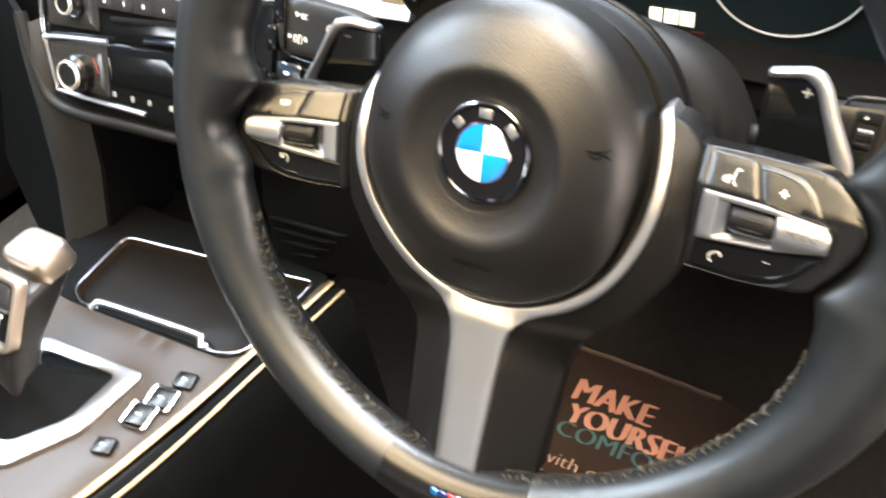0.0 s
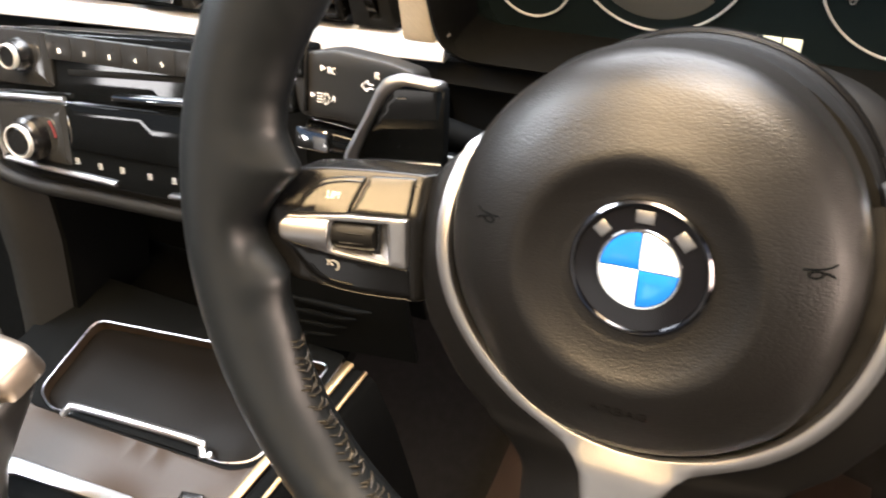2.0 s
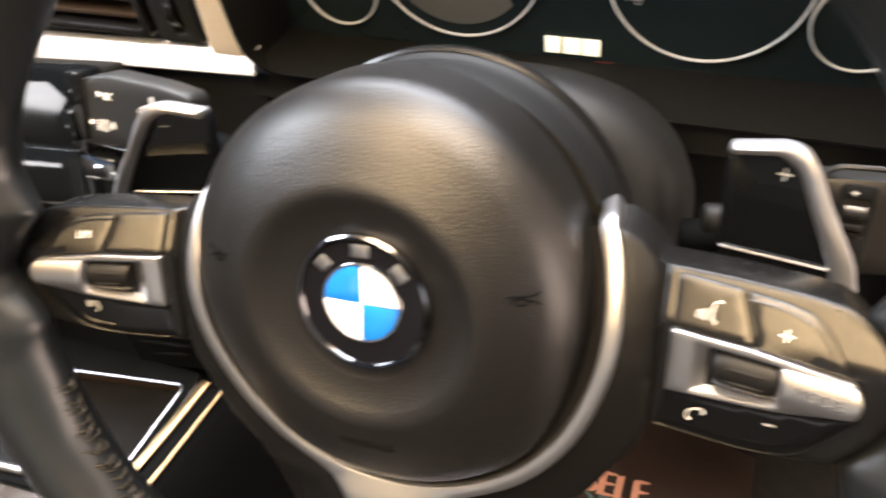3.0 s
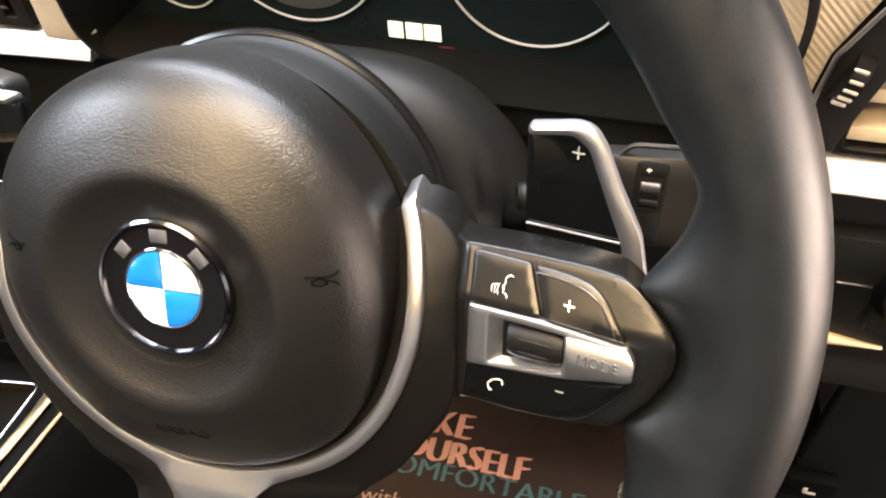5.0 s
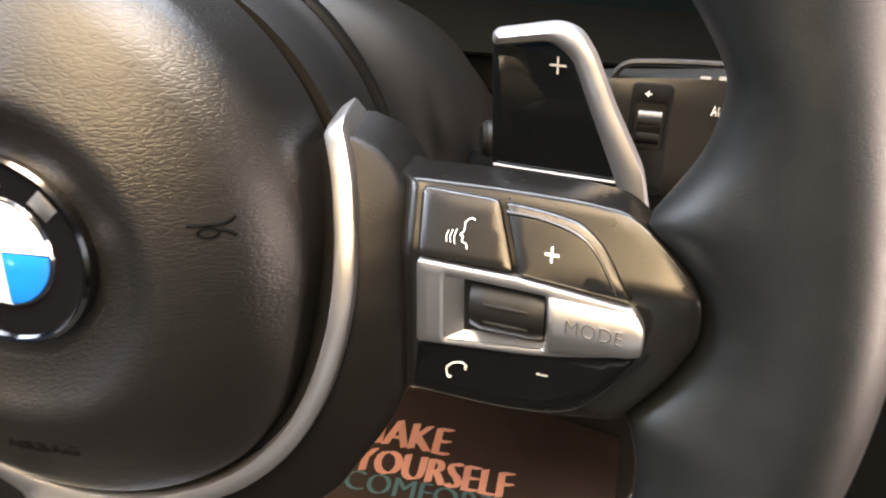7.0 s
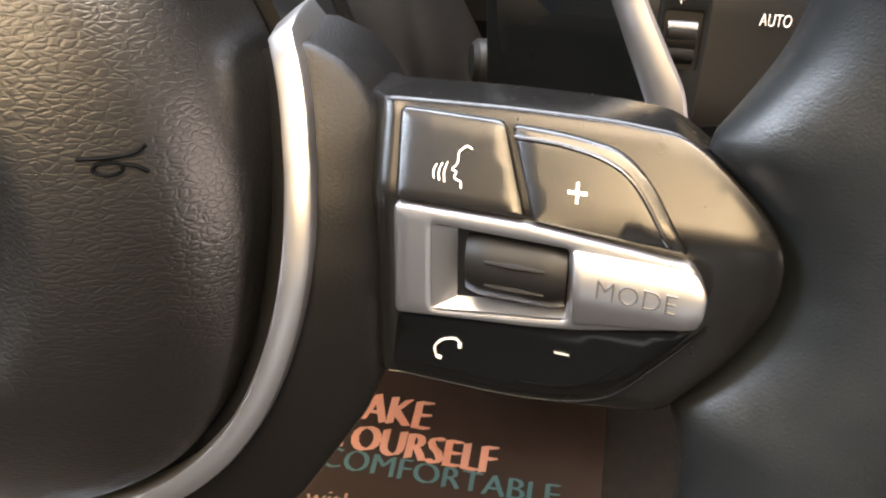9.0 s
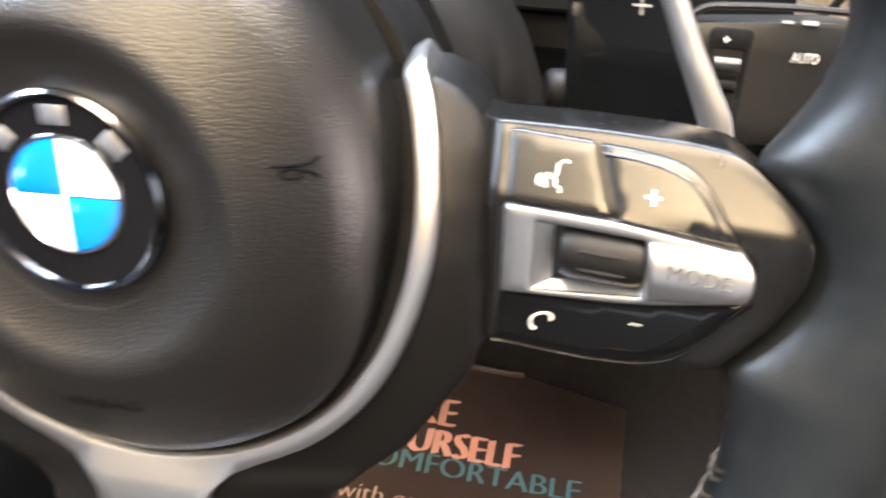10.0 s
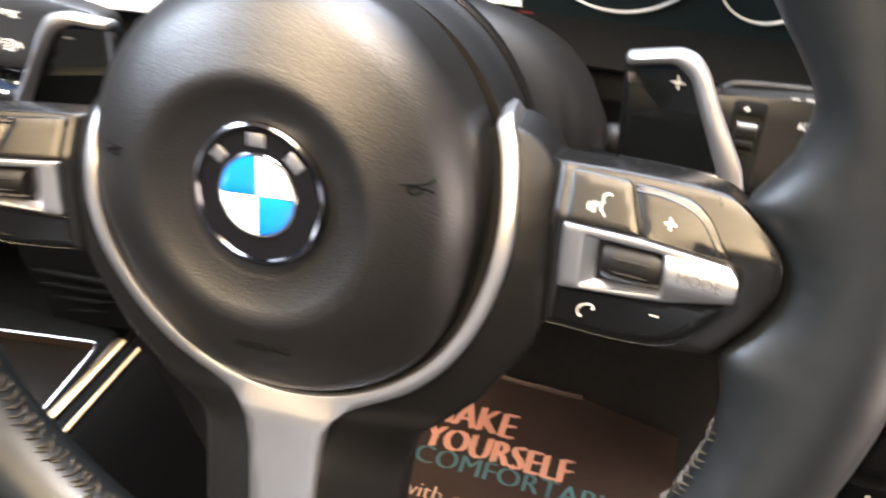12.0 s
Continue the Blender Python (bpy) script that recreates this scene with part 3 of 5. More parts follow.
for q in (1, -1):
    near = [(0.0715, 0.0233), (0.0742, 0.0232), (0.0797, 0.0205), (0.0838, 0.0166), (0.0885, 0.0088)]
    far = [(0.0700, 0.0500, 0.0262), (0.0722, 0.0505, 0.0260), (0.0792, 0.0530, 0.0230), (0.0824, 0.0560, 0.0176), (0.0850, 0.0540, 0.0100)]
    cap = [[(q * (x + 0.6 * (1 - k) * (u - x)) if k else q * x, shoulder_y(x, z) + 0.0010 + k * (v - shoulder_y(x, z) - 0.001), z + k * (w - z)) for (x, z), (u, v, w) in zip(near, far)] for k in (0.0, 0.5, 1.0)]
    part("shoulder_cap", slab(cap, 0.0015), GRAIN_FINE, wheel, "dark fine-grained top of the shoulder", angle=25)
# the dark channel between the cover and the trim
rows = []
for a in range(-200, 21, 2):
    c = ring_xy(1.0, a)
    c = (c[0], c[1] + 0.003)
    dip = trim_y(0.075 * c[0], 0.075 * c[1] - 0.003)
    rows.append([(r * c[0] - 0.0012, dip + d, r * c[1] - 0.003) for r, d in ((0.0640, 0.0130), (0.0700, 0.0110), (0.0735, 0.0095), (0.0785, 0.0090))])
part("trim_channel", slab(rows, 0.002), GRAIN_FINE, wheel, "dark channel round the airbag cover", angle=60)
part("hub_shell", revolve([(0.0, 0.046), (0.0690, 0.046), (0.0700, 0.050), (0.0700, 0.062), (0.0700, 0.069), (0.0722, 0.0715), (0.0730, 0.0740), (0.0715, 0.078), (0.0640, 0.083), (0.0, 0.085)], 128, shift=(0.001, -0.003)), SHROUD, wheel, "dark rear shell of the hub", angle=50)
part("shell_ridge", revolve([(0.0718, 0.0706), (0.0731, 0.0714), (0.0736, 0.0730), (0.0735, 0.0748), (0.0726, 0.0762)], 128, shift=(0.001, -0.003)), SATIN_BLACK, wheel, "rounded satin ridge")


# spokes with their switches
def pan(x, z):
    return 0.0208 - 0.23 * max(0, abs(x) - 0.092) + 1.3 * max(0, 0.0890 - abs(x)) + 0.45 * max(0.0, z - 0.0003)


PLATE = [(0.0700, 0.0135), (0.0860, 0.0158), (0.1100, 0.0160), (0.1280, 0.0156), (0.1385, 0.0145), (0.1450, 0.0100), (0.1510, 0.0040), (0.1540, -0.0015), (0.1540, -0.0094), (0.1487, -0.0190), (0.1393, -0.0317), (0.1234, -0.0345), (0.1100, -0.0358), (0.0863, -0.0362), (0.0700, -0.0340)]
VOICE = [(0.0918, 0.0146), (0.1102, 0.0139), (0.1147, 0.0000), (0.0920, 0.0003)]
UPPER = [(0.1115, 0.0136), (0.1205, 0.0131), (0.1292, 0.0116), (0.1337, 0.0078), (0.1400, -0.0021), (0.1160, -0.0003)]
SIL = [(0.0920, -0.0004), (0.1157, -0.0007), (0.1407, -0.0030), (0.1430, -0.0068), (0.1426, -0.0136), (0.1240, -0.0178), (0.1166, -0.0189), (0.0918, -0.0213)]
POCKET = [(0.0990, -0.0030), (0.1222, -0.0036), (0.1222, -0.0162), (0.0990, -0.0192)]
MODE = [(0.1226, -0.0034), (0.1411, -0.0037), (0.1428, -0.0062), (0.1425, -0.0126), (0.1232, -0.0164)]
LOWER = [(0.0918, -0.0222), (0.1180, -0.0195), (0.1425, -0.0146), (0.1374, -0.0220), (0.1308, -0.0292), (0.1233, -0.0324), (0.1132, -0.0338), (0.0905, -0.0344)]


def flip(pts, s):
    return pts if s > 0 else mirrored(pts)


def spoke(s):
    roll = lambda x, z: pan(x, z) + 0.0006 + 0.0012 * max(0.0, (abs(x) - 0.145) / 0.008) ** 2
    side = part("spoke", plate(rounded([(x + s * 0.007 * ease((abs(x) - 0.135) / 0.015), z) for x, z in flip(PLATE, s)] if s < 0 else PLATE, 0.003), roll, 0.016, 0.0009, 0.002), SATIN_BLACK, wheel, "satin black spoke plate", None if s > 0 else pose(-0.003, 0, -0.0045), angle=75)
    up = lambda x, z: pan(x, z) - 0.0009
    part("button", plate(rounded(flip(VOICE, s), 0.0014), up, 0.003, 0.0006, 0.002), BUTTON, side)
    b = part("button", plate(rounded(flip(UPPER, s), [0.001, 0.004, 0.004, 0.004, 0.001, 0.001] if s > 0 else [0.001, 0.001, 0.004, 0.004, 0.004, 0.001]), up, 0.003, 0.0006, 0.002), BUTTON, side)
    inner = [(0.1138, 0.0114), (0.1200, 0.0108), (0.1262, 0.0094), (0.1306, 0.0066), (0.1358, -0.0012), (0.1172, 0.0004)]
    part("button_pad", plate(rounded(flip(inner, s), [0.001, 0.003, 0.003, 0.003, 0.001, 0.001] if s > 0 else [0.001, 0.001, 0.003, 0.003, 0.003, 0.001]), lambda x, z: up(x, z) + 0.0004, 0.0012, 0.0006, 0.002), BUTTON, b)
    ridge = [(s * 0.1120, 0, 0.0118), (s * 0.1200, 0, 0.0114), (s * 0.1272, 0, 0.0098), (s * 0.1318, 0, 0.0066), (s * 0.1368, 0, -0.0008)]
    part("button_ridge", lay(tube(smooth_line(ridge, 8), 0.00042, 8), up, 0, 0, -0.0001), BUTTON, b)
    low = part("button", plate(rounded(flip(LOWER, s), [0.0008, 0.0, 0.001, 0.004, 0.004, 0.004, 0.004, 0.0008] if s > 0 else [0.0008, 0.004, 0.004, 0.004, 0.004, 0.001, 0.0, 0.0008]), lambda x, z: pan(x, z) - 0.0002, 0.003, 0.0006, 0.002), GLOSS_BUTTON, side, "gloss black lower button")
    part("button_seam", lay(tube([(s * 0.1130, 0, -0.0206), (s * 0.1118, 0, -0.0338)], 0.00016, 6), pan, 0, 0, -0.0001), DEEP, low, "thin dark seam")
    line = [(s * x, 0, z) for x, z in ((0.1440, -0.0141), (0.1374, -0.0226), (0.1308, -0.0299), (0.1233, -0.0331), (0.1132, -0.0346), (0.1025, -0.0350), (0.0900, -0.0352))]
    part("button_seam", lay(tube(smooth_line(line, 8), 0.00022, 6), pan, 0, 0, 0.0001), SATIN_BLACK, low, "thin satin seam")
    ridge = smooth_line([(s * 0.1150, 0, -0.0312), (s * 0.1231, 0, -0.0300), (s * 0.1286, 0, -0.0269), (s * 0.1321, 0, -0.0234)], 8)
    part("button_ridge", lay(tube(ridge, 0.00026, 6), lambda x, z: pan(x, z) - 0.0002, 0, 0, -0.0001), GLOSS_BUTTON, low)
    sil = part("silver_bezel", plate(rounded(flip(SIL, s), 0.0012), lambda x, z: pan(x, 0) - 0.0022, 0.0045, 0.0007, 0.0025, hole=rounded(flip(POCKET, s), 0.001)), SILVER, side, "satin silver bezel")
    # sloping cheeks of the pocket
    p0 = lambda x, e=0.0: pan(x, 0) - 0.0020 + e
    cheek = [[(s * 0.0990, p0(0.0990), -0.0030), (s * 0.0990, p0(0.0990), -0.0191)], [(s * 0.1064, p0(0.1064, 0.0046), -0.0050), (s * 0.1064, p0(0.1064, 0.0046), -0.0160)]]
    part("bezel_cheek", slab(cheek, 0.0003), SILVER, sil)
    sill = [[(s * 0.0990, p0(0.0990), -0.0191), (s * 0.1222, p0(0.1222), -0.0161)], [(s * 0.1064, p0(0.1064, 0.0046), -0.0160), (s * 0.1222, p0(0.1222, 0.0046), -0.0138)]]
    part("bezel_cheek", slab(sill, 0.0003), SILVER, sil)
    part("pocket_floor", plate(rounded(flip([(0.0992, -0.0030), (0.1226, -0.0030), (0.1226, -0.0170), (0.0992, -0.0195)], s), 0.001), lambda x, z: pan(x, 0) + 0.0030, 0.002, 0.0003, 0.004), GLOSS, side)
    part("mode_button", plate(rounded(flip(MODE, s), [0.0008, 0.003, 0.002, 0.003, 0.0008] if s > 0 else [0.0008, 0.003, 0.002, 0.003, 0.0008]), lambda x, z: pan(x, 0) - 0.0032, 0.0045, 0.0005, 0.0014, pillow=0.0014), SILVER, side, "satin silver rocker button")
    # ribbed thumb roller
    roll_rows = []
    for k in range(9):
        x = 0.1050 + 0.0170 * k / 8
        e = min(k, 8 - k)
        r = 0.0058 - (0.0007 if e == 0 else 0.0)
        row = []
        for j in range(64):
            a = 2 * math.pi * j / 64
            rr = r
            row.append((s * x, pan(x, 0) + 0.0012 + 0.82 * rr * math.sin(a), -0.0098 + rr * 1.02 * math.cos(a)))
        roll_rows.append(row)
    rb = loft(roll_rows, closed=True)
    rb.faces.new([v for v in rb.verts[:64]])
    rb.faces.new([v for v in rb.verts[-64:]])
    bmesh.ops.recalc_face_normals(rb, faces=rb.faces)
    part("thumb_roller", rb, RUBBER, side, "ribbed black thumb roller")
    for z in (0.0021, -0.0021):
        y = pan(0.1135, 0) + 0.0012 - 0.82 * math.sqrt(0.0058 ** 2 - (z / 1.02) ** 2)
        part("roller_rib", tube([(s * 0.1085, y + 0.0011, -0.0098 + z), (s * 0.1135, y, -0.0098 + z), (s * 0.1185, y - 0.0011, -0.0098 + z)], [0.0003, 0.0006, 0.0003], 8), RUBBER, side)
    return side, up, low


def cross(w, t=0.00034):
    return merge(box(w, 0.0003, t, 0), box(t, 0.0003, w, 0, c=(0, -0.00002, 0)))


def stroke(pts, r=0.00016, n=6):
    return tube(smooth_line([(x, 0, z) for x, z in pts], n), r, 6, squash=1.0, up=(0, 1, 0))


side, up, low = spoke(1)
icon = merge(stroke([(0.0003, 0.0032), (0.0002, 0.0012), (-0.0008, 0.0), (0.0000, -0.0004), (-0.0002, -0.0016), (0.0010, -0.0022), (0.0012, -0.0034)]), stroke([(0.0003, 0.0034), (0.0018, 0.0046), (0.0030, 0.0042)]))
for k in range(3):
    x = -0.0018 - 0.0011 * k
    icon = merge(icon, stroke([(x, 0.0012 - 0.0003 * k), (x - 0.0006, -0.0008), (x - 0.0004, -0.0026 + 0.0002 * k)]))
bmesh.ops.scale(icon, vec=(0.86, 1.0, 0.80), verts=icon.verts)
part("voice_symbol", lay(icon, up, 0.1026, 0.0060, 0.0002), WHITE_PRINT, side, "white voice symbol")
part("plus_sign", lay(cross(0.0030, 0.00042), up, 0.1227, 0.0050, 0.0002), WHITE_PRINT, side, "white plus sign")
part("minus_sign", lay(box(0.0026, 0.0003, 0.00028, 0), pan, 0.1221, -0.0236, 0.0005), GREY_PRINT, side, "grey minus sign")
part("phone_symbol", lay(merge(stroke([(-0.0022, -0.0022), (-0.0024, -0.0002), (-0.0008, 0.0016), (0.0014, 0.0022), (0.0024, 0.0016)], 0.00024), stroke([(-0.0022, -0.0022), (-0.0012, -0.0024)], 0.00036), stroke([(0.0024, 0.0016), (0.0023, 0.0006)], 0.00036)), pan, 0.1016, -0.0275, 0.0004), PHONE_PRINT, side, "pale grey telephone symbol")
part("mode_lettering", lay(writing("MODE", 0.0032, 0.0118), lambda x, z: pan(x, 0) - 0.0046, 0.1326, -0.0084, 0.0001, -2), ENGRAVED, side, "engraved lettering")
side, up, low = spoke(-1)
part("lim_lettering", lay(writing("LIM", 0.0025, 0.0047), up, -0.1229, 0.0062, 0.0001), WHITE_PRINT, side, "white lettering")
part("cruise_symbol", lay(merge(stroke([(0.0022 * math.cos(radians(a)), 0.0022 * math.sin(radians(a))) for a in range(-60, 200, 20)], 0.0003, 2), stroke([(0, 0), (-0.0028, 0.0024)], 0.0003, 2)), pan, -0.1225, -0.0235, 0.0004), GREY_PRINT, side, "grey cruise control symbol")


# gear paddles behind the spokes
def paddle(s):
    lean = lambda x, z: 0.0680 - 0.34 * (abs(x) - 0.102) - 0.05 * z
    fr = [(0.1005, 0.0430), (0.1190, 0.0455), (0.1240, 0.0430), (0.1310, 0.0280), (0.1400, 0.0060), (0.1390, -0.0060), (0.1030, -0.0060), (0.1010, 0.0100)]
    base = part("paddle", plate(rounded(flip(fr, s), 0.002), lambda x, z: lean(x, z) + 0.003, 0.005, 0.0012, 0.003), GLOSS, wheel, "gloss black gear paddle with a silver edge", None if s > 0 else pose(-0.003, 0, -0.0045))
    edge_out = [(0.1008, 0.0452), (0.1185, 0.0482), (0.1240, 0.0466), (0.1280, 0.0412), (0.1335, 0.0290), (0.1420, 0.0130), (0.1462, -0.0060)]
    edge_in = [(0.1385, -0.0060), (0.1355, 0.0085), (0.1270, 0.0280), (0.1222, 0.0395), (0.1165, 0.0432), (0.1010, 0.0408)]
    if s < 0:
        edge_in = [(x + 0.0030 * ease((0.044 - z) / 0.012), z) for x, z in edge_in]
    part("paddle_edge", plate(rounded(flip(edge_out + edge_in, s), 0.0025), lambda x, z: lean(x, z) - 0.001, 0.007, 0.0024, 0.003), PADDLE, base, "satin silver edge")
    floor_line = tube([(s * 0.1020, lean(0.1020, 0.009) + 0.002, 0.0085), (s * 0.1350, lean(0.1350, 0.009) + 0.002, 0.0088)], 0.0005, 8)
    part("paddle_lip", floor_line, SILVER, base, "thin bright lower edge")
    if s > 0:
        part("plus_sign", lay(cross(0.0044, 0.0005), lambda x, z: lean(x, z) + 0.0027, 0.1185, 0.0372, 0), GREY_PRINT, base, "grey plus sign")
    else:
        part("minus_sign", lay(box(0.0036, 0.0004, 0.0005, 0), lambda x, z: lean(x, z) + 0.0028, -0.1185, 0.0375, 0), GREY_PRINT, base, "grey minus sign")


paddle(1)
paddle(-1)


# ---- steering column ----
column = thing("steering_column", "dark plastic steering column shroud behind the wheel", "column", WHEEL)
sec = []
for y, sx, sz, cz in ((0.088, 0.060, 0.052, -0.004), (0.094, 0.078, 0.062, -0.004), (0.110, 0.086, 0.066, -0.006), (0.150, 0.088, 0.066, -0.012), (0.200, 0.088, 0.064, -0.030), (0.250, 0.086, 0.060, -0.050)):
    row = []
    for k in range(64):
        a = 2 * math.pi * k / 64
        c, q = math.cos(a), math.sin(a)
        row.append((sx * math.copysign(abs(c) ** 0.75, c), y, cz + sz * math.copysign(abs(q) ** 0.75, q)))
    sec.append(row)
b = loft(sec, closed=True)
b.verts.ensure_lookup_table()
b.faces.new(b.verts[:64])
bmesh.ops.recalc_face_normals(b, faces=b.faces)
part("shroud", b, SHROUD, column, angle=60)


def stalk(s):
    body = [(0.1200 if s < 0 else 0.1000, 0.0330), (0.1380, 0.0362), (0.1680, 0.0385), (0.1840, 0.0345), (0.1900, 0.0180), (0.1860, 0.0030), (0.1600, 0.0040), (0.1200 if s < 0 else 0.1000, -0.0040)]
    st = thing("indicator_stalk" if s < 0 else "wiper_stalk", "black control stalk with pale printed symbols", "control stalk", WHEEL @ (pose(-0.0075, -0.002, 0.0015) if s < 0 else pose(0.0020, 0, 0.0015)))
    base = part("stalk_body", plate(rounded(flip(body, s), 0.005), 0.0880, 0.014, 0.002, 0.006), STALK, st)
    part("arm", tube([(s * 0.07, 0.128, -0.012), (s * 0.135, 0.108, 0.006)], 0.008, 16), DEEP, st)
    return st, base


st, base = stalk(-1)
part("end_switch", box(0.008, 0.018, 0.016, 0.002, c=(-0.1870, 0.095, 0.0300)), GLOSS, st)
part("end_switch", box(0.008, 0.018, 0.016, 0.002, c=(-0.1925, 0.095, 0.0110)), GLOSS, st)
part("switch_edge", box(0.0016, 0.003, 0.032, 0.0006, c=(-0.1812, 0.0874, 0.0220)), SATIN_BLACK, st)
flat = lambda x, z: 0.0879


def arrow(w, filled):
    p = [(-w, w), (w, 0), (-w, -w)]
    return plate(p, 0, 0.0004, 0.0001, 0.01) if filled else merge(*[tube([(p[i - 1][0], 0, p[i - 1][1]), (p[i][0], 0, p[i][1])], 0.00024, 5) for i in range(3)])


part("bc_lettering", lay(writing("BC", 0.0031, 0.0042), flat, -0.1665, 0.0280, 0.0002), WHITE_PRINT, st, "pale printed lettering")
part("arrow_symbol", lay(arrow(0.0012, False), flat, -0.1717, 0.0286, 0.0002), WHITE_PRINT, st)
part("arrow_symbol", lay(arrow(0.0012, True), flat, -0.1775, 0.0148, 0.0004), WHITE_PRINT, st)
lamp = stroke([(0.0, 0.0026), (0.0022, 0.0018), (0.0028, 0.0), (0.0022, -0.0018), (0.0, -0.0026), (0.0, 0.0026)], 0.00022)
for k in range(4):
    lamp = merge(lamp, box(0.0030, 0.0004, 0.00032, 0, c=(-0.0028, 0, 0.0021 - 0.0014 * k)))
part("headlamp_symbol", lay(lamp, flat, -0.1705, 0.0140, 0.0003), WHITE_PRINT, st, "pale headlamp symbol")
part("assist_lettering", lay(writing("A", 0.0028, 0.0021), flat, -0.1652, 0.0145, 0.0002), WHITE_PRINT, st)
part("arrow_symbol", lay(stroke([(0.003, 0.001), (0.0, 0.001), (0.0, 0.0026), (-0.0034, 0.0), (0.0, -0.0026), (0.0, -0.001), (0.003, -0.001)], 0.00025, 2), flat, -0.1460, 0.0235, 0.0003), WHITE_PRINT, st)
part("gear_lettering", lay(writing("R", 0.0032, 0.0024), flat, -0.1410, 0.0290, 0.0002), WHITE_PRINT, st)
part("lower_stalk", tube([(-0.09, 0.104, -0.012), (-0.15, 0.100, -0.010), (-0.186, 0.098, -0.008)], [0.006, 0.007, 0.008], 14), GLOSS, st)
part("stalk_ring", box(0.020, 0.004, 0.012, 0.002, c=(-0.1790, 0.0900, -0.0085)), CHROME, st)
st, base = stalk(1)
part("thumb_roller", tube([(0.1375, 0.0925, 0.0220), (0.1440, 0.0925, 0.0220)], 0.0066, 24), SATIN_BLACK, st, "ribbed sensor roller")
for k in range(2):
    part("roller_rib", box(0.0066, 0.0016, 0.0024, 0.0006, c=(0.14075, 0.0862, 0.0242 - 0.0044 * k)), SHROUD, st)
part("roller_well", plate(rounded([(0.1350, 0.0040), (0.1465, 0.0040), (0.1465, 0.0345), (0.1350, 0.0345)], 0.002), 0.0872, 0.002, 0.0006, 0.004, hole=rounded([(0.1366, 0.0160), (0.1449, 0.0160), (0.1449, 0.0290), (0.1366, 0.0290)], 0.001)), MATT_BLACK, st)
part("plus_sign", lay(cross(0.0018, 0.00024), lambda x, z: 0.0870, 0.1395, 0.0316, 0), WHITE_PRINT, st)
part("stalk_brow", tube(smooth_line([(0.128, 0.0900, 0.0330), (0.132, 0.0890, 0.0388), (0.140, 0.0880, 0.0402), (0.155, 0.0880, 0.0408), (0.172, 0.0890, 0.0405)], 6), 0.0010, 8), STALK, st)
part("auto_lettering", lay(writing("AUTO", 0.0026, 0.0066), flat, 0.1603, 0.0283, 0.0002), WHITE_PRINT, st, "pale printed lettering")
part("wiper_mark", box(0.0028, 0.0004, 0.0007, 0, c=(0.1540, 0.0876, 0.0372)), GREY_PRINT, st)
part("wiper_mark", box(0.0040, 0.0004, 0.0010, 0, c=(0.1595, 0.0876, 0.0374)), GREY_PRINT, st)
part("rotary_lock", revolve([(0.0, 0.0), (0.0044, 0.0), (0.0056, 0.0014), (0.0058, 0.014)], 28), SHROUD, column, "dark round lock", pose(0.0945, 0.092, 0.0145, 0, 0, -72))

# ---- dashboard ----
# instrument cluster
cluster = thing("instrument_cluster", "black instrument cluster with ringed dials and a lit display", "instrument cluster", pose(0.0018, 0.233, 0.0120))
part("dial_panel", plate(rounded([(-0.172, 0.566), (0.192, 0.566), (0.196, 0.640), (0.156, 0.730), (-0.150, 0.730), (-0.174, 0.640)], 0.02), 0.0, 0.02, 0.004, 0.02), DIAL_FACE, cluster)


def dial(x, z, r, face):
    d = part("dial", revolve([(0.0, -0.0008), (r, -0.0008), (r, 0.002)], 72, shift=(x, z)), face, cluster)
    part("dial_ring", revolve([(r - 0.0006, -0.0009), (r - 0.0003, -0.0022), (r + 0.0003, -0.0022), (r + 0.0007, -0.0005)], 96, shift=(x, z)), RING_GLOW, d, "pale dial ring")
    return d


d = dial(-0.128, 0.620, 0.0235, DIAL_FACE)
part("needle", box(0.001, 0.0006, 0.018, 0, c=(0, 0, 0)), GREY_PRINT, d, m=pose(-0.131, -0.002, 0.622, 0, -35, 0))
part("fuel_mark", box(0.0035, 0.0006, 0.0045, 0.0003, c=(-0.1395, -0.0016, 0.620)), GREY_PRINT, d)
d = dial(-0.055, 0.645, 0.0490, DIAL_FACE)
seg = [(0.042 * math.cos(radians(a)), 0.042 * math.sin(radians(a))) for a in range(205, 318, 8)]
part("screen_field", lay(plate(seg + [(0.020, 0.006), (-0.020, 0.006)], 0, 0.0004, 0.0001, 0.02), lambda x, z: -0.0012, -0.055, 0.645, 0), DIAL_GREY, d, "grey screen field")
part("scale_lettering", lay(writing("160", 0.0042, 0.0100), lambda x, z: -0.0014, -0.026, 0.632, 0), WHITE_PRINT, d)
part("scale_tick", box(0.004, 0.0005, 0.0010, 0), WHITE_PRINT, d, m=pose(-0.0125, -0.0016, 0.627, 0, 22, 0))
d = dial(0.074, 0.643, 0.0490, DIAL_FACE)
part("scale_lettering", lay(writing("READY", 0.0036, 0.0140), lambda x, z: -0.0014, 0.0500, 0.643, 0), GREY_PRINT, d)
part("scale_lettering", lay(writing("0", 0.0040, 0.0030), lambda x, z: -0.0014, 0.0420, 0.625, 0), GREY_PRINT, d)
part("scale_line", box(0.0006, 0.0005, 0.016, 0, c=(0.034, -0.0016, 0.634)), GREY_PRINT, d)
part("scale_line", box(0.0100, 0.0005, 0.0006, 0, c=(0.039, -0.0016, 0.626)), GREY_PRINT, d)
d = dial(0.146, 0.620, 0.0235, DIAL_FACE)
for k, w in enumerate((0.0085, 0.0095, 0.0095)):
    part("display_bar", box(w, 0.0006, 0.0100, 0.0003, c=(-0.0025 + 0.0105 * k, -0.0012, 0.5955)), LIT_TEXT, cluster, "lit pale display mark")
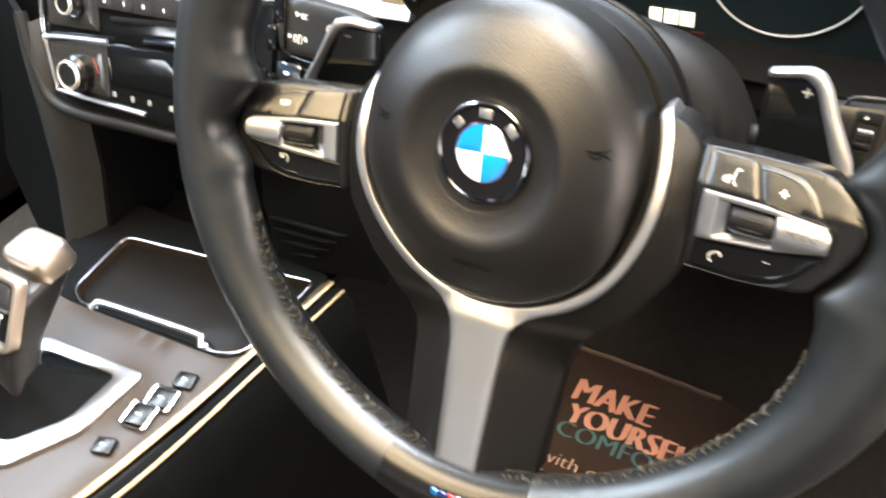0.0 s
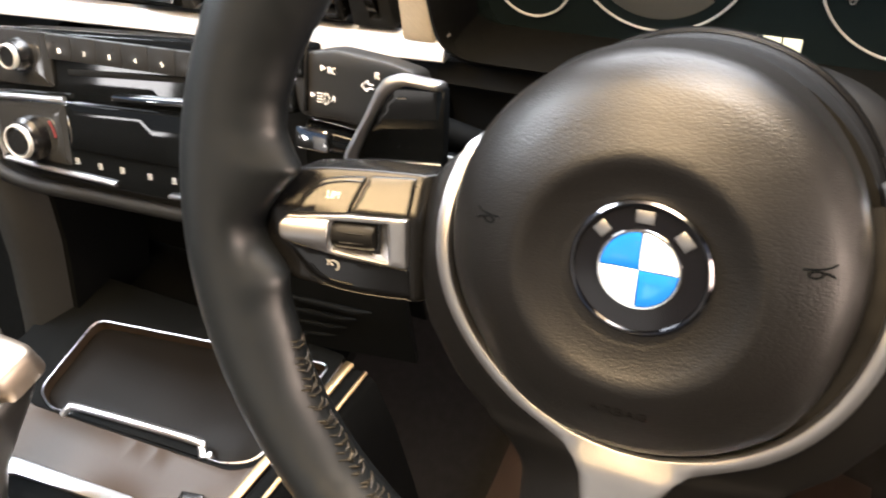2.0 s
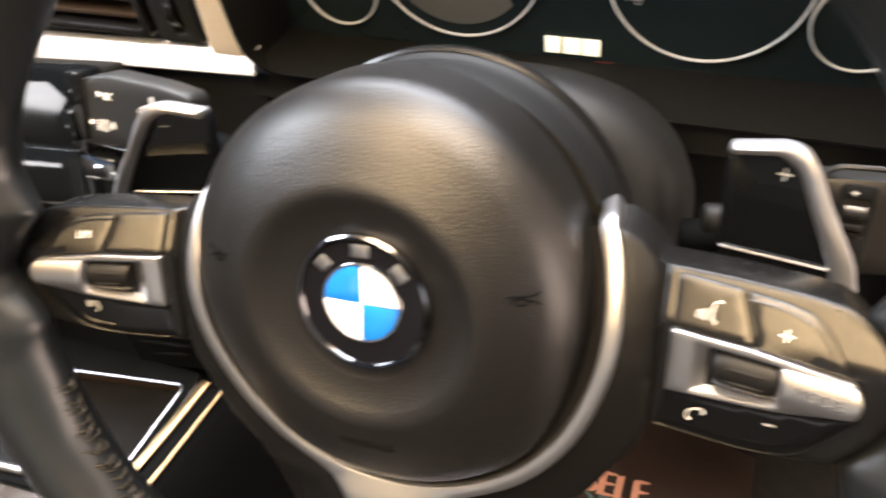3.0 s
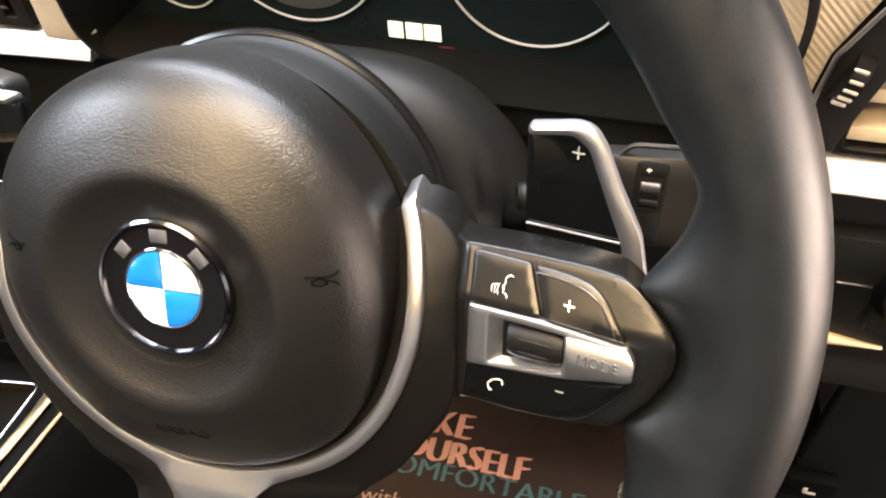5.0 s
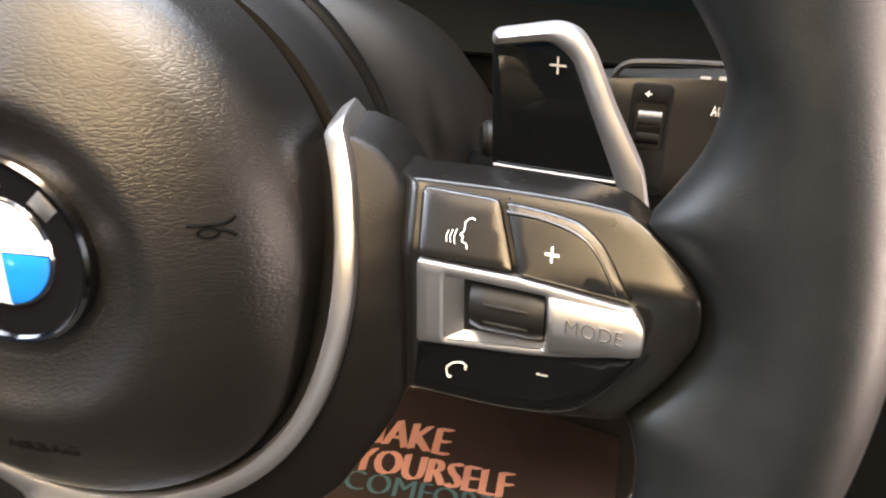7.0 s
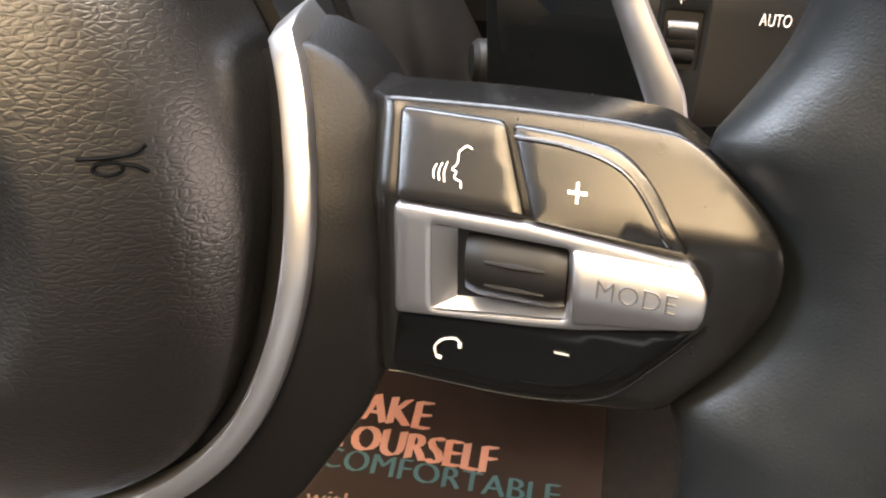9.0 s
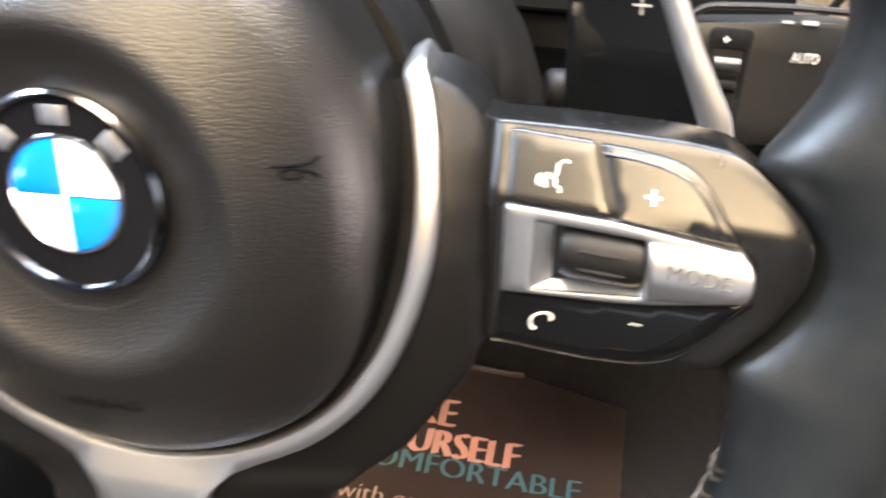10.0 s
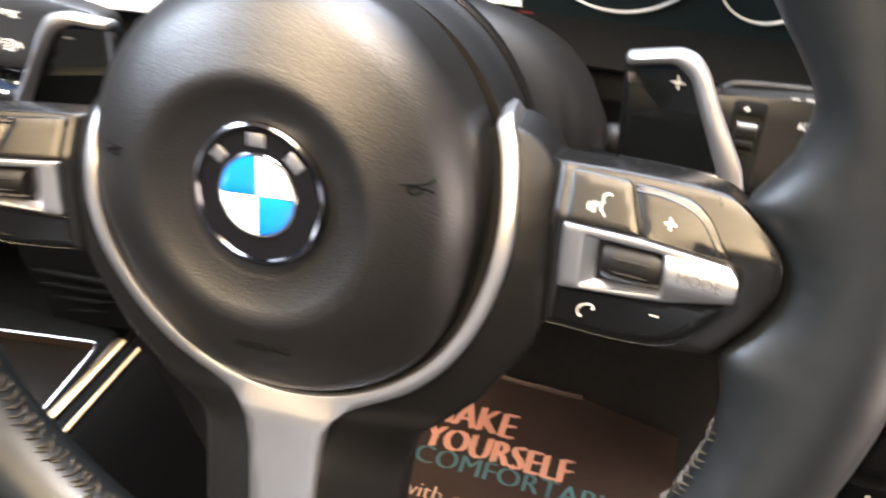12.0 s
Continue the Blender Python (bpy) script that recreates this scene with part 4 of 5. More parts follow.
part("warning_mark", box(0.009, 0.0005, 0.0022, 0.0003, c=(0.026, -0.0012, 0.5865)), RED_MARK, cluster, "dim red display mark")

# hood and frame round the cluster
ins = rounded([(-0.163, 0.584), (0.187, 0.584), (0.191, 0.660), (0.150, 0.735), (-0.142, 0.735), (-0.167, 0.660)], 0.020, 8)
outs = rounded([(-0.167, 0.603), (0.192, 0.603), (0.198, 0.670), (0.160, 0.757), (-0.152, 0.757), (-0.171, 0.670)], 0.024, 8)
rows = []
for k in range(7):
    t = k / 6
    yy = 0.235 - 0.052 * t ** 0.8
    e = t ** 1.7
    rows.append([(a[0] + (o[0] - a[0]) * e, yy, a[1] + (o[1] - a[1]) * e) for a, o in zip(ins, outs)])
rows.append([(0.01 + (o[0] - 0.01) * 1.012, 0.1835, 0.66 + (o[1] - 0.66) * 1.03) for o in outs])
rows.append([(0.01 + (o[0] - 0.01) * 1.020, 0.1890, 0.66 + (o[1] - 0.66) * 1.06) for o in outs])
rows.append([(0.01 + (o[0] - 0.01) * 1.024, 0.2600, 0.66 + (o[1] - 0.66) * 1.08) for o in outs])
setting("cluster_hood", loft(rows, closed=True), MATT_BLACK, label="dark soft hood round the instruments", angle=60)

# dashboard body: a shell across the car, its face in front of the pedals
prof = [(0.30, 0.78), (0.27, 0.735), (0.25, 0.70), (0.232, 0.665), (0.225, 0.610), (0.205, 0.590), (0.200, 0.560), (0.190, 0.520), (0.186, 0.480), (0.187, 0.462), (0.192, 0.443), (0.194, 0.433), (0.190, 0.429), (0.190, 0.412), (0.215, 0.402), (0.420, 0.398)]


def dash_part(name, x0, x1, pr, mat_, label):
    rows = [[(x0 + (x1 - x0) * i / 10, y, z) for y, z in pr] for i in range(11)]
    return setting(name, slab(rows, 0.008), mat_, label=label, angle=60)


dash_part("dash_right", 0.200, 0.80, prof, SOFT, "dark soft dashboard beside the door")
dash_part("dash_left", -1.00, -0.176, prof, SOFT, "dark soft dashboard across the passenger side")
dash_part("dash_lower", -0.176, 0.200, [(0.230, 0.592), (0.196, 0.592), (0.190, 0.580), (0.203, 0.568), (0.205, 0.548), (0.200, 0.520), (0.195, 0.480), (0.210, 0.452), (0.290, 0.430), (0.420, 0.420)], MATT_BLACK, "dark knee panel under the instruments")
dash_part("dash_top", -0.216, 0.216, [(0.258, 0.762), (0.290, 0.768), (0.420, 0.790), (0.80, 0.80)], SOFT, "dark top of the dashboard")
dash_part("dash_shelf", -1.00, -0.216, [(0.30, 0.78), (0.80, 0.80)], SOFT, "dark top of the dashboard")
dash_part("dash_shelf_2", 0.216, 0.80, [(0.30, 0.78), (0.80, 0.80)], SOFT, "dark top of the dashboard")


# silver strips across the dash
def strip(x0, x1, y, z, h, drop=0.0):
    """A strip whose face leans back and catches the light from above."""
    sec = [(0.010, -h / 2 - 0.001), (0.001, -h / 2), (0.0, -h / 2 + 0.0015), (0.0035, 0.0), (0.008, h / 2 - 0.001), (0.010, h / 2), (0.014, h / 2)]
    return slab([[(x0 + (x1 - x0) * i / 12, y + a, z + b - drop * (1 - i / 12)) for a, b in sec] for i in range(13)], 0.002)


trim = thing("dash_trim", "satin silver trim strip along the dashboard", "trim", pose(0, 0, 0), "dash trim strips")
part("strip", strip(-0.64, -0.1655, 0.182, 0.6055, 0.0128, 0.019), STRIP, trim)
trim = thing("dash_trim", "satin silver trim strip beside the door", "trim", pose(0, 0, 0), "dash trim strips")
part("strip", strip(0.170, 0.70, 0.176, 0.586, 0.0135), STRIP, trim)
for outline in ([(-0.1935, 0.609), (-0.1725, 0.609), (-0.1710, 0.655), (-0.176, 0.720), (-0.196, 0.720), (-0.1915, 0.655)],
                [(0.2032, 0.600), (0.1811, 0.600), (0.1795, 0.655), (0.185, 0.720), (0.241, 0.720), (0.2090, 0.646)]):
    al = thing("trim_panel", "textured aluminium trim panel beside the instruments", "trim panel", pose(0, 0, 0), "aluminium trim panels")
    part("panel", plate(rounded(outline, 0.001), 0.187, 0.012, 0.0012, 0.006), ALU, al)


def vent(x0, x1, z0, z1, y, slats, label, deep=0.016, slat_mat=None, tall=0.0030):
    v = thing("air_vent", label, "air vent", pose(0, 0, 0.0065 if x1 < 0 else 0), "air vents")
    part("vent_frame", plate(rounded([(x0, z0), (x1, z0), (x1, z1), (x0, z1)], 0.004), y, 0.030, 0.002, 0.008, hole=rounded([(x0 + 0.006, z0 + 0.005), (x1 - 0.006, z0 + 0.005), (x1 - 0.006, z1 - 0.005), (x0 + 0.006, z1 - 0.005)], 0.003)), SATIN_BLACK, v)
    part("vent_back", box(x1 - x0 - 0.004, 0.002, z1 - z0 - 0.004, 0, c=((x0 + x1) / 2, y + 0.030, (z0 + z1) / 2)), MATT_BLACK, v)
    for k in range(slats):
        z = z0 + 0.011 + (z1 - z0 - 0.018) * k / max(1, slats - 1)
        part("slat", box(x1 - x0 - 0.009, deep, tall, 0.001, c=((x0 + x1) / 2, y + 0.004 + deep / 2, z)), slat_mat or PANEL_GREY, v)
    return v


v = vent(-0.560, -0.415, 0.609, 0.672, 0.186, 5, "black centre air vent with horizontal slats")
v = vent(-0.341, -0.232, 0.609, 0.672, 0.186, 5, "black centre air vent with horizontal slats")
part("thumbwheel", tube([(-0.2140, 0.1995, 0.628), (-0.2085, 0.1995, 0.628)], 0.0155, 24), SATIN_BLACK, v, "ribbed thumbwheel")
part("thumbwheel_plate", plate(rounded([(-0.228, 0.607), (-0.199, 0.607), (-0.199, 0.672), (-0.228, 0.672)], 0.002), 0.188, 0.02, 0.001, 0.01, hole=rounded([(-0.2148, 0.613), (-0.2077, 0.613), (-0.2077, 0.643), (-0.2148, 0.643)], 0.001)), SOFT, v)
sw = thing("hazard_switch_panel", "dark switch panel with a bright rocker between the vents", "switch panel", pose(-0.006, 0, 0.004))
part("panel", plate(rounded([(-0.412, 0.6075), (-0.344, 0.6075), (-0.344, 0.672), (-0.412, 0.672)], 0.003), 0.182, 0.03, 0.002, 0.01), KNOB_PLATE, sw)
part("rocker_recess", box(0.037, 0.003, 0.016, 0.002, c=(-0.373, 0.1815, 0.6185)), MATT_BLACK, sw)
part("rocker", box(0.030, 0.006, 0.0105, 0.002, c=(-0.373, 0.180, 0.6185)), CHROME, sw, "bright rocker")
v = vent(0.222, 0.420, 0.594, 0.676, 0.186, 4, "black outer air vent with pale slats", 0.022, CHAMPAGNE, 0.0075)
part("thumbwheel", tube([(0.2150, 0.188, 0.6395), (0.2222, 0.188, 0.6370)], 0.013, 24), SATIN_BLACK, v, "ribbed thumbwheel")
for k in range(5):
    part("thumbwheel_rib", box(0.0062, 0.0016, 0.0016, 0.0005), KNOB_RING, v, "", pose(0.2204 - 0.0010 * k, 0.1752 + 0.0007 * (k - 2) ** 2, 0.6458 - 0.0042 * k, 0, 14, 0))
part("thumbwheel_plate", plate(rounded([(0.2045, 0.597), (0.2235, 0.597), (0.2270, 0.614), (0.2330, 0.638), (0.2620, 0.690), (0.2320, 0.690), (0.2105, 0.646)], 0.002), 0.1845, 0.016, 0.001, 0.01), SOFT, v)
part("silver_edge", tube([(0.2050, 0.1845, 0.600), (0.2105, 0.1840, 0.648), (0.2315, 0.1840, 0.690)], 0.0012, 8), SILVER, v, "thin silver edge")
DASH_GOLD = mat("bright_gold_trim", (0.80, 0.66, 0.42), 0.42, 0.7, vary=0.12, vscale=300)
seam = thing("dash_seam", "short gold-toned trim on the lower dashboard", "trim", pose(0, 0, 0))
part("strip", tube([(0.222, 0.187, 0.465), (0.258, 0.186, 0.4625), (0.291, 0.187, 0.4585)], [0.003, 0.0050, 0.0012], 12, squash=0.8), DASH_GOLD, seam, "gold-toned strip")
sp = thing("switch_panel", "dark switch panel on the dashboard beside the door", "switch panel", pose(0, 0, 0))
part("panel", plate(rounded([(0.2735, 0.478), (0.345, 0.478), (0.345, 0.548), (0.2795, 0.548)], 0.003), 0.181, 0.012, 0.0012, 0.01), SOFT, sp)
part("side_block", plate(rounded([(0.236, 0.480), (0.2690, 0.480), (0.2745, 0.546), (0.240, 0.546)], 0.003), 0.183, 0.010, 0.0012, 0.01), SOFT, sp)
part("bright_line", box(0.018, 0.001, 0.0012, 0.0003, c=(0.259, 0.1822, 0.5135)), SILVER, sp, "thin bright line")
setting("kick_panel", box(0.330, 0.012, 0.400, 0.004, c=(0.468, 0.232, 0.205)), MATT_BLACK, label="dark kick panel beside the pedals")
rl = thing("release_lever", "dark bonnet release lever with a pale symbol", "lever", pose(0.311, 0.212, 0.243))
part("lever", box(0.040, 0.014, 0.030, 0.004), DEEP, rl)
part("bracket", box(0.022, 0.34, 0.020, 0.003, c=(0.0, 0.175, 0.0)), DEEP, rl)
part("symbol", merge(box(0.0095, 0.0008, 0.0030, 0.0004, c=(0.001, -0.0073, -0.0020)), box(0.0034, 0.0008, 0.0062, 0.0004, c=(-0.0030, -0.0074, 0.0022))), GREY_PRINT, rl, "pale symbol")
lk = thing("headlamp_switch", "round black headlamp switch on the dashboard", "switch", pose(0.2945, 0.179, 0.512))
part("bezel", revolve([(0.0, 0.0), (0.0235, 0.0), (0.0255, 0.003), (0.0255, 0.020)], 48), DEEP, lk)
part("knob", revolve([(0.0, -0.016), (0.018, -0.016), (0.0205, -0.012), (0.0205, 0.002)], 48), SHROUD, lk)

# ---- centre stack ----
A8, L22 = radians(5.4), radians(23.2)
sr = Vector((math.cos(A8), math.sin(A8), 0))
sf = Vector((-math.sin(A8), math.cos(A8), 0))
su = math.cos(L22) * Vector((0, 0, 1)) + math.sin(L22) * sf
sy = su.cross(sr)
STACK = Matrix((sr, sy, su)).transposed().to_4x4()
STACK.translation = Vector((-0.4174, 0.1093, 0.5707))
STACK = STACK @ pose(0, 0, 0, 0, -2, 0) @ Matrix.Scale(1.062, 4)
face = thing("centre_stack", "black centre stack housing between the seats", "centre stack", STACK)
part("housing", plate(rounded([(-0.095, -0.062), (0.150, -0.078), (0.156, 0.040), (-0.090, 0.043)], [0.03, 0.02, 0.005, 0.005]), 0.006, 0.05, 0.004, 0.02), MATT_BLACK, face)
part("lower_lip", tube(smooth_line([(-0.110, 0.004, 0.020), (-0.098, 0.004, -0.030), (-0.075, 0.004, -0.056), (0.010, 0.006, -0.064), (0.150, 0.010, -0.074)], 8), 0.0055, 10), SOFT, face)

radio = thing("audio_unit", "black audio unit with a row of numbered preset buttons", "car radio", STACK)
body = part("fascia", plate(rounded([(-0.078, 0.006), (0.150, -0.006), (0.156, 0.044), (-0.070, 0.048)], 0.004), 0.0, 0.012, 0.002, 0.01), GLOSS, radio)
part("chrome_edge", tube(smooth_line([(-0.064, 0.0, 0.0475), (-0.072, -0.001, 0.042), (-0.077, -0.001, 0.008), (-0.070, 0.0, 0.004), (0.020, 0.0, 0.000)], 8), 0.0024, 10), CHROME, radio, "bright edge")
part("knob_panel", plate(rounded([(-0.068, 0.014), (-0.013, 0.012), (-0.009, 0.047), (-0.066, 0.049)], 0.003), -0.002, 0.004, 0.0008, 0.01), KNOB_PLATE, radio)


def knob(parent, x, z, r, deep):
    k = part("knob", revolve([(0.0, -deep), (r * 0.72, -deep), (r * 0.80, -deep + 0.0008), (r * 0.98, -deep + 0.002), (r, -deep + 0.004), (r * 1.05, -deep + 0.005), (r * 1.25, -deep + 0.007), (r * 1.3, 0.0)], 40, shift=(x, z)), SATIN_BLACK, parent, "round black knob")
    part("knob_ring", revolve([(r * 0.84, -deep + 0.0004), (r * 0.86, -deep - 0.0008), (r * 0.95, -deep - 0.0006), (r * 0.99, -deep + 0.002)], 40, shift=(x, z)), KNOB_RING, k, "pale satin knob ring")


knob(radio, -0.036, 0.0325, 0.0082, 0.013)
for k in range(6):
    x, z = -0.0008 + 0.0197 * k, 0.0382 - 0.00122 * k
    bb = box(0.01945, 0.006, 0.0150, 0.0003)
    bmesh.ops.rotate(bb, cent=(0, 0, 0), matrix=Matrix.Rotation(radians(3.6), 3, "Y"), verts=bb.verts)
    bmesh.ops.translate(bb, vec=(x, -0.0009, z), verts=bb.verts)
    bt = part("preset_button", bb, PRESET, radio)
    part("button_numeral", lay(writing(str(k + 1), 0.0029, 0.0018), lambda x, z: -0.0040, x + 0.0003, z - 0.0018, 0.0002), WHITE_PRINT, bt)
part("disc_slot", box(0.100, 0.002, 0.0040, 0.0008, c=(0.050, -0.0005, 0.0225)), MATT_BLACK, radio)
# bright bar shaped as the white reflection on the gloss fascia
part("reflection_bar", box(0.072, 0.005, 0.0042, 0.0016, c=(0.070, -0.002, 0.0085)), CHROME, radio)

clim = thing("climate_panel", "gloss black climate control panel with a silver edge", "climate panel", STACK)
part("fascia", plate(rounded([(-0.072, -0.040), (-0.055, -0.048), (0.150, -0.062), (0.152, -0.004), (-0.074, 0.004)], 0.005), -0.002, 0.012, 0.002, 0.01), GLOSS, clim)
part("silver_edge", tube(smooth_line([(-0.005, -0.003, 0.0055), (-0.070, -0.003, 0.0040), (-0.0735, -0.003, -0.0020), (-0.0690, -0.003, -0.0340), (-0.0600, -0.003, -0.0400), (0.026, -0.003, -0.0490)], 8), 0.0019, 8), SILVER, clim, "thin silver edge")
part("silver_edge", box(0.045, 0.003, 0.0024, 0.0008, c=(0.090, -0.003, -0.0525)), SILVER, clim)
part("knob_panel", plate(rounded([(-0.069, -0.034), (-0.010, -0.040), (-0.006, 0.002), (-0.071, 0.002)], 0.003), -0.003, 0.004, 0.0008, 0.01), KNOB_PLATE, clim)
knob(clim, -0.0395, -0.0225, 0.0118, 0.016)
part("red_mark", tube([(-0.0225, -0.0032, -0.010), (-0.0200, -0.0032, -0.015), (-0.0190, -0.0032, -0.021)], 0.0009, 6), RED_MARK, clim)
part("display", plate(rounded([(-0.008, -0.027), (0.145, -0.036), (0.148, -0.001), (-0.004, 0.003)], 0.002), -0.004, 0.004, 0.0006, 0.01), GLOSS, clim, "dark display")
for x, z in ((-0.005, -0.036), (0.014, -0.038), (0.032, -0.039), (0.054, -0.041), (0.073, -0.042), (0.094, -0.044)):
    b = merge(box(0.0036, 0.0006, 0.0005, 0, c=(x, -0.0023, z + 0.0016)), box(0.0022, 0.0006, 0.0005, 0, c=(x - 0.0006, -0.0023, z)), box(0.0005, 0.0006, 0.0034, 0, c=(x + 0.0012, -0.0024, z)), box(0.0036, 0.0006, 0.0005, 0, c=(x, -0.0023, z - 0.0016)))
    part("button_symbol", b, GREY_PRINT, clim)

# flank of the console on the passenger side, and the niche under the stack; the near-black walls carry shade in their
# colour
rows = []
for z, x, y in ((0.578, -0.512, 0.104), (0.55, -0.500, 0.088), (0.50, -0.490, 0.070), (0.44, -0.492, 0.055), (0.375, -0.500, 0.035), (0.30, -0.505, 0.0)):
    rows.append([(x - 0.060, y + 0.06, z), (x - 0.045, y + 0.012, z), (x - 0.030, y, z), (x - 0.012, y + 0.004, z), (x, y + 0.030, z), (x + 0.002, y + 0.12, z)])
fl = thing("console_flank", "dark grey soft flank of the centre console", "console panel", pose(0, 0, 0))
FLANK = mat("flank_plastic", (0.0062, 0.0068, 0.0072), 0.6, vary=0.2, vscale=40, bump=0.1, bscale=1500, spec=0.25)
part("front_strip", slab([r[1:5] for r in rows], 0.006), FLANK, fl, "dark grey front strip", angle=60)
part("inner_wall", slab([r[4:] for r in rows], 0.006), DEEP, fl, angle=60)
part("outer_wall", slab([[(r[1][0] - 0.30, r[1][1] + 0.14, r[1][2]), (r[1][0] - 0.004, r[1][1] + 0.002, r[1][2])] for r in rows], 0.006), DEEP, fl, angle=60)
setting("niche_back", box(0.33, 0.012, 0.16, 0.003, c=(-0.365, 0.165, 0.45)), DEEP, label="back of the console niche, shade in its colour")
setting("niche_floor", box(0.27, 0.10, 0.012, 0.003, c=(-0.390, 0.155, 0.345)), DEEP, label="floor of the console niche, shade in its colour")
knee = thing("knee_grille", "black ribbed grille panel under the dashboard", "grille", pose(0, 0, 0))
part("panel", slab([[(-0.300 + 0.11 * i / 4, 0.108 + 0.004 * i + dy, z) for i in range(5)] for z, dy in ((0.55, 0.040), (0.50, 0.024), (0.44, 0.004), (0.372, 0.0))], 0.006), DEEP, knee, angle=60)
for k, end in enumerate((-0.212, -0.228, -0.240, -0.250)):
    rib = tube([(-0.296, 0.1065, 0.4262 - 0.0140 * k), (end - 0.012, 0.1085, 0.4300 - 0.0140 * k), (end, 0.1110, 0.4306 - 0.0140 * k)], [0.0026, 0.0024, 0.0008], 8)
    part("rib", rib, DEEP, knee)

# ---- centre console ----
Z0 = 0.375
console = thing("centre_console", "dark centre console with a gold-toned trim line", "centre console", pose(0, 0, 0))


def flat_plate(pts, z, thick, bevel, step=0.02, hole=None):
    """A plate that lies level, its face up at z."""
    b = plate([(x, y) for x, y in pts], 0.0, thick, bevel, step, hole=hole)
    for v in b.verts:
        v.co = Vector((v.co.x, v.co.z, z - v.co.y))
    bmesh.ops.recalc_face_normals(b, faces=b.faces)
    return b


TRAY_IN = rounded([(-0.461, -0.012), (-0.440, -0.0215), (-0.274, -0.0098), (-0.255, 0.002), (-0.250, 0.092), (-0.469, 0.062)], [0.01, 0.006, 0.012, 0.01, 0.008, 0.012])
deck = [(-0.515, 0.100), (-0.515, -0.080), (-0.480, -0.44), (-0.304, -0.44), (-0.299, -0.210), (-0.280, -0.140), (-0.262, -0.060), (-0.253, 0.006), (-0.2405, 0.100)]
part("deck", flat_plate(rounded(deck, 0.006), Z0, 0.014, 0.002, 0.02, hole=TRAY_IN), PANEL_GREY, console, "dark grey console deck")
so = [(-0.520, 0.104), (-0.520, -0.020), (-0.452, -0.0245), (-0.270, -0.0125), (-0.2505, 0.000), (-0.2425, 0.104)]
part("tray_surround", flat_plate(rounded(so, 0.006), Z0 + 0.0008, 0.004, 0.0006, 0.02, hole=inset(TRAY_IN, -0.0008)), DEEP, console, "dark surround of the tray")
gl = smooth_line([(-0.2365, 0.099, Z0), (-0.2432, 0.050, Z0), (-0.2500, 0.006, Z0), (-0.2590, -0.060, Z0 + 0.001), (-0.2760, -0.140, Z0), (-0.2950, -0.21, Z0)], 8)
part("trim_line", tube(gl, 0.0040, 14, squash=0.35), GOLD, console, "gold-toned trim line")
gl = smooth_line([(-0.2215, 0.097, Z0 - 0.002), (-0.2280, 0.045, Z0 - 0.002), (-0.2340, -0.002, Z0 - 0.002), (-0.2425, -0.068, Z0 - 0.002), (-0.2530, -0.130, Z0 - 0.002), (-0.2740, -0.21, Z0 - 0.002)], 8)
part("trim_line", tube(gl, 0.0017, 12, squash=0.7), GOLD, console, "thin gold-toned trim line")
side_rows = [[(p.x + dx, p.y, p.z + dz) for p in gl] for dx, dz in ((-0.012, -0.001), (-0.001, -0.002), (0.006, -0.010), (0.012, -0.06), (0.014, -0.16), (0.012, -0.36))]
part("side_wall", slab(side_rows, 0.004), DEEP, console, "dark side wall", angle=60)

tray = thing("storage_tray", "black lidded storage tray with a bright edge and pull", "storage tray", pose(0, 0, 0))
part("lid", flat_plate(inset(TRAY_IN, 0.0015), Z0 - 0.006, 0.010, 0.003, 0.02), TRAY, tray)
part("bright_edge", tube([(x, y, Z0 + 0.0008) for x, y in inset(TRAY_IN, 0.0005)], 0.0010, 8, closed=True), TRAY_EDGE, tray, "thin bright edge")
pull = smooth_line([(-0.4245, -0.0225, Z0 + 0.000), (-0.4215, -0.0170, Z0 + 0.003), (-0.4100, -0.0135, Z0 + 0.004), (-0.3100, -0.0035, Z0 + 0.004), (-0.3000, -0.0055, Z0 + 0.002), (-0.2950, -0.0110, Z0)], 8)
part("pull", tube(pull, 0.0032, 14, squash=0.8), SILVER, tray, "bright pull handle")
part("pull_recess", flat_plate(rounded([(-0.4210, -0.0215), (-0.2970, -0.0120), (-0.3030, -0.0065), (-0.4120, -0.0160)], 0.002), Z0 + 0.0018, 0.006, 0.0005, 0.02), DEEP, tray)
part("pull_peg", revolve([(0.0, -0.003), (0.0022, -0.0026), (0.003, 0.0), (0.003, 0.003)], 16), SILVER, tray, "small bright peg", pose(-0.2905, -0.0085, Z0 + 0.001, -90, 0, 0))

# gear selector
gear = thing("gear_selector", "silver and black gear selector with a dark gaiter", "gear selector", pose(-0.003, -0.020, 0))
fr_out = rounded([(-0.430, -0.045), (-0.313, -0.035), (-0.320, -0.100), (-0.352, -0.150), (-0.440, -0.170), (-0.470, -0.10)], 0.008)
fr_in = rounded([(-0.420, -0.056), (-0.335, -0.047), (-0.338, -0.095), (-0.366, -0.132), (-0.430, -0.145), (-0.452, -0.10)], 0.008)
part("frame", flat_plate(fr_out, Z0 + 0.005, 0.006, 0.0015, 0.01, hole=fr_in), SILVER, gear, "satin silver frame")
rows = []
for t in range(6):
    s = t / 5
    rows.append([(-0.394 + (x + 0.394) * (1 - 0.80 * s ** 0.7), -0.090 + (y + 0.090) * (1 - 0.80 * s ** 0.7), Z0 + 0.001 + 0.038 * s) for x, y in densify(fr_in, 0.01)])
part("gaiter", loft(rows, closed=True), DEEP, gear, "dark gaiter", angle=60)


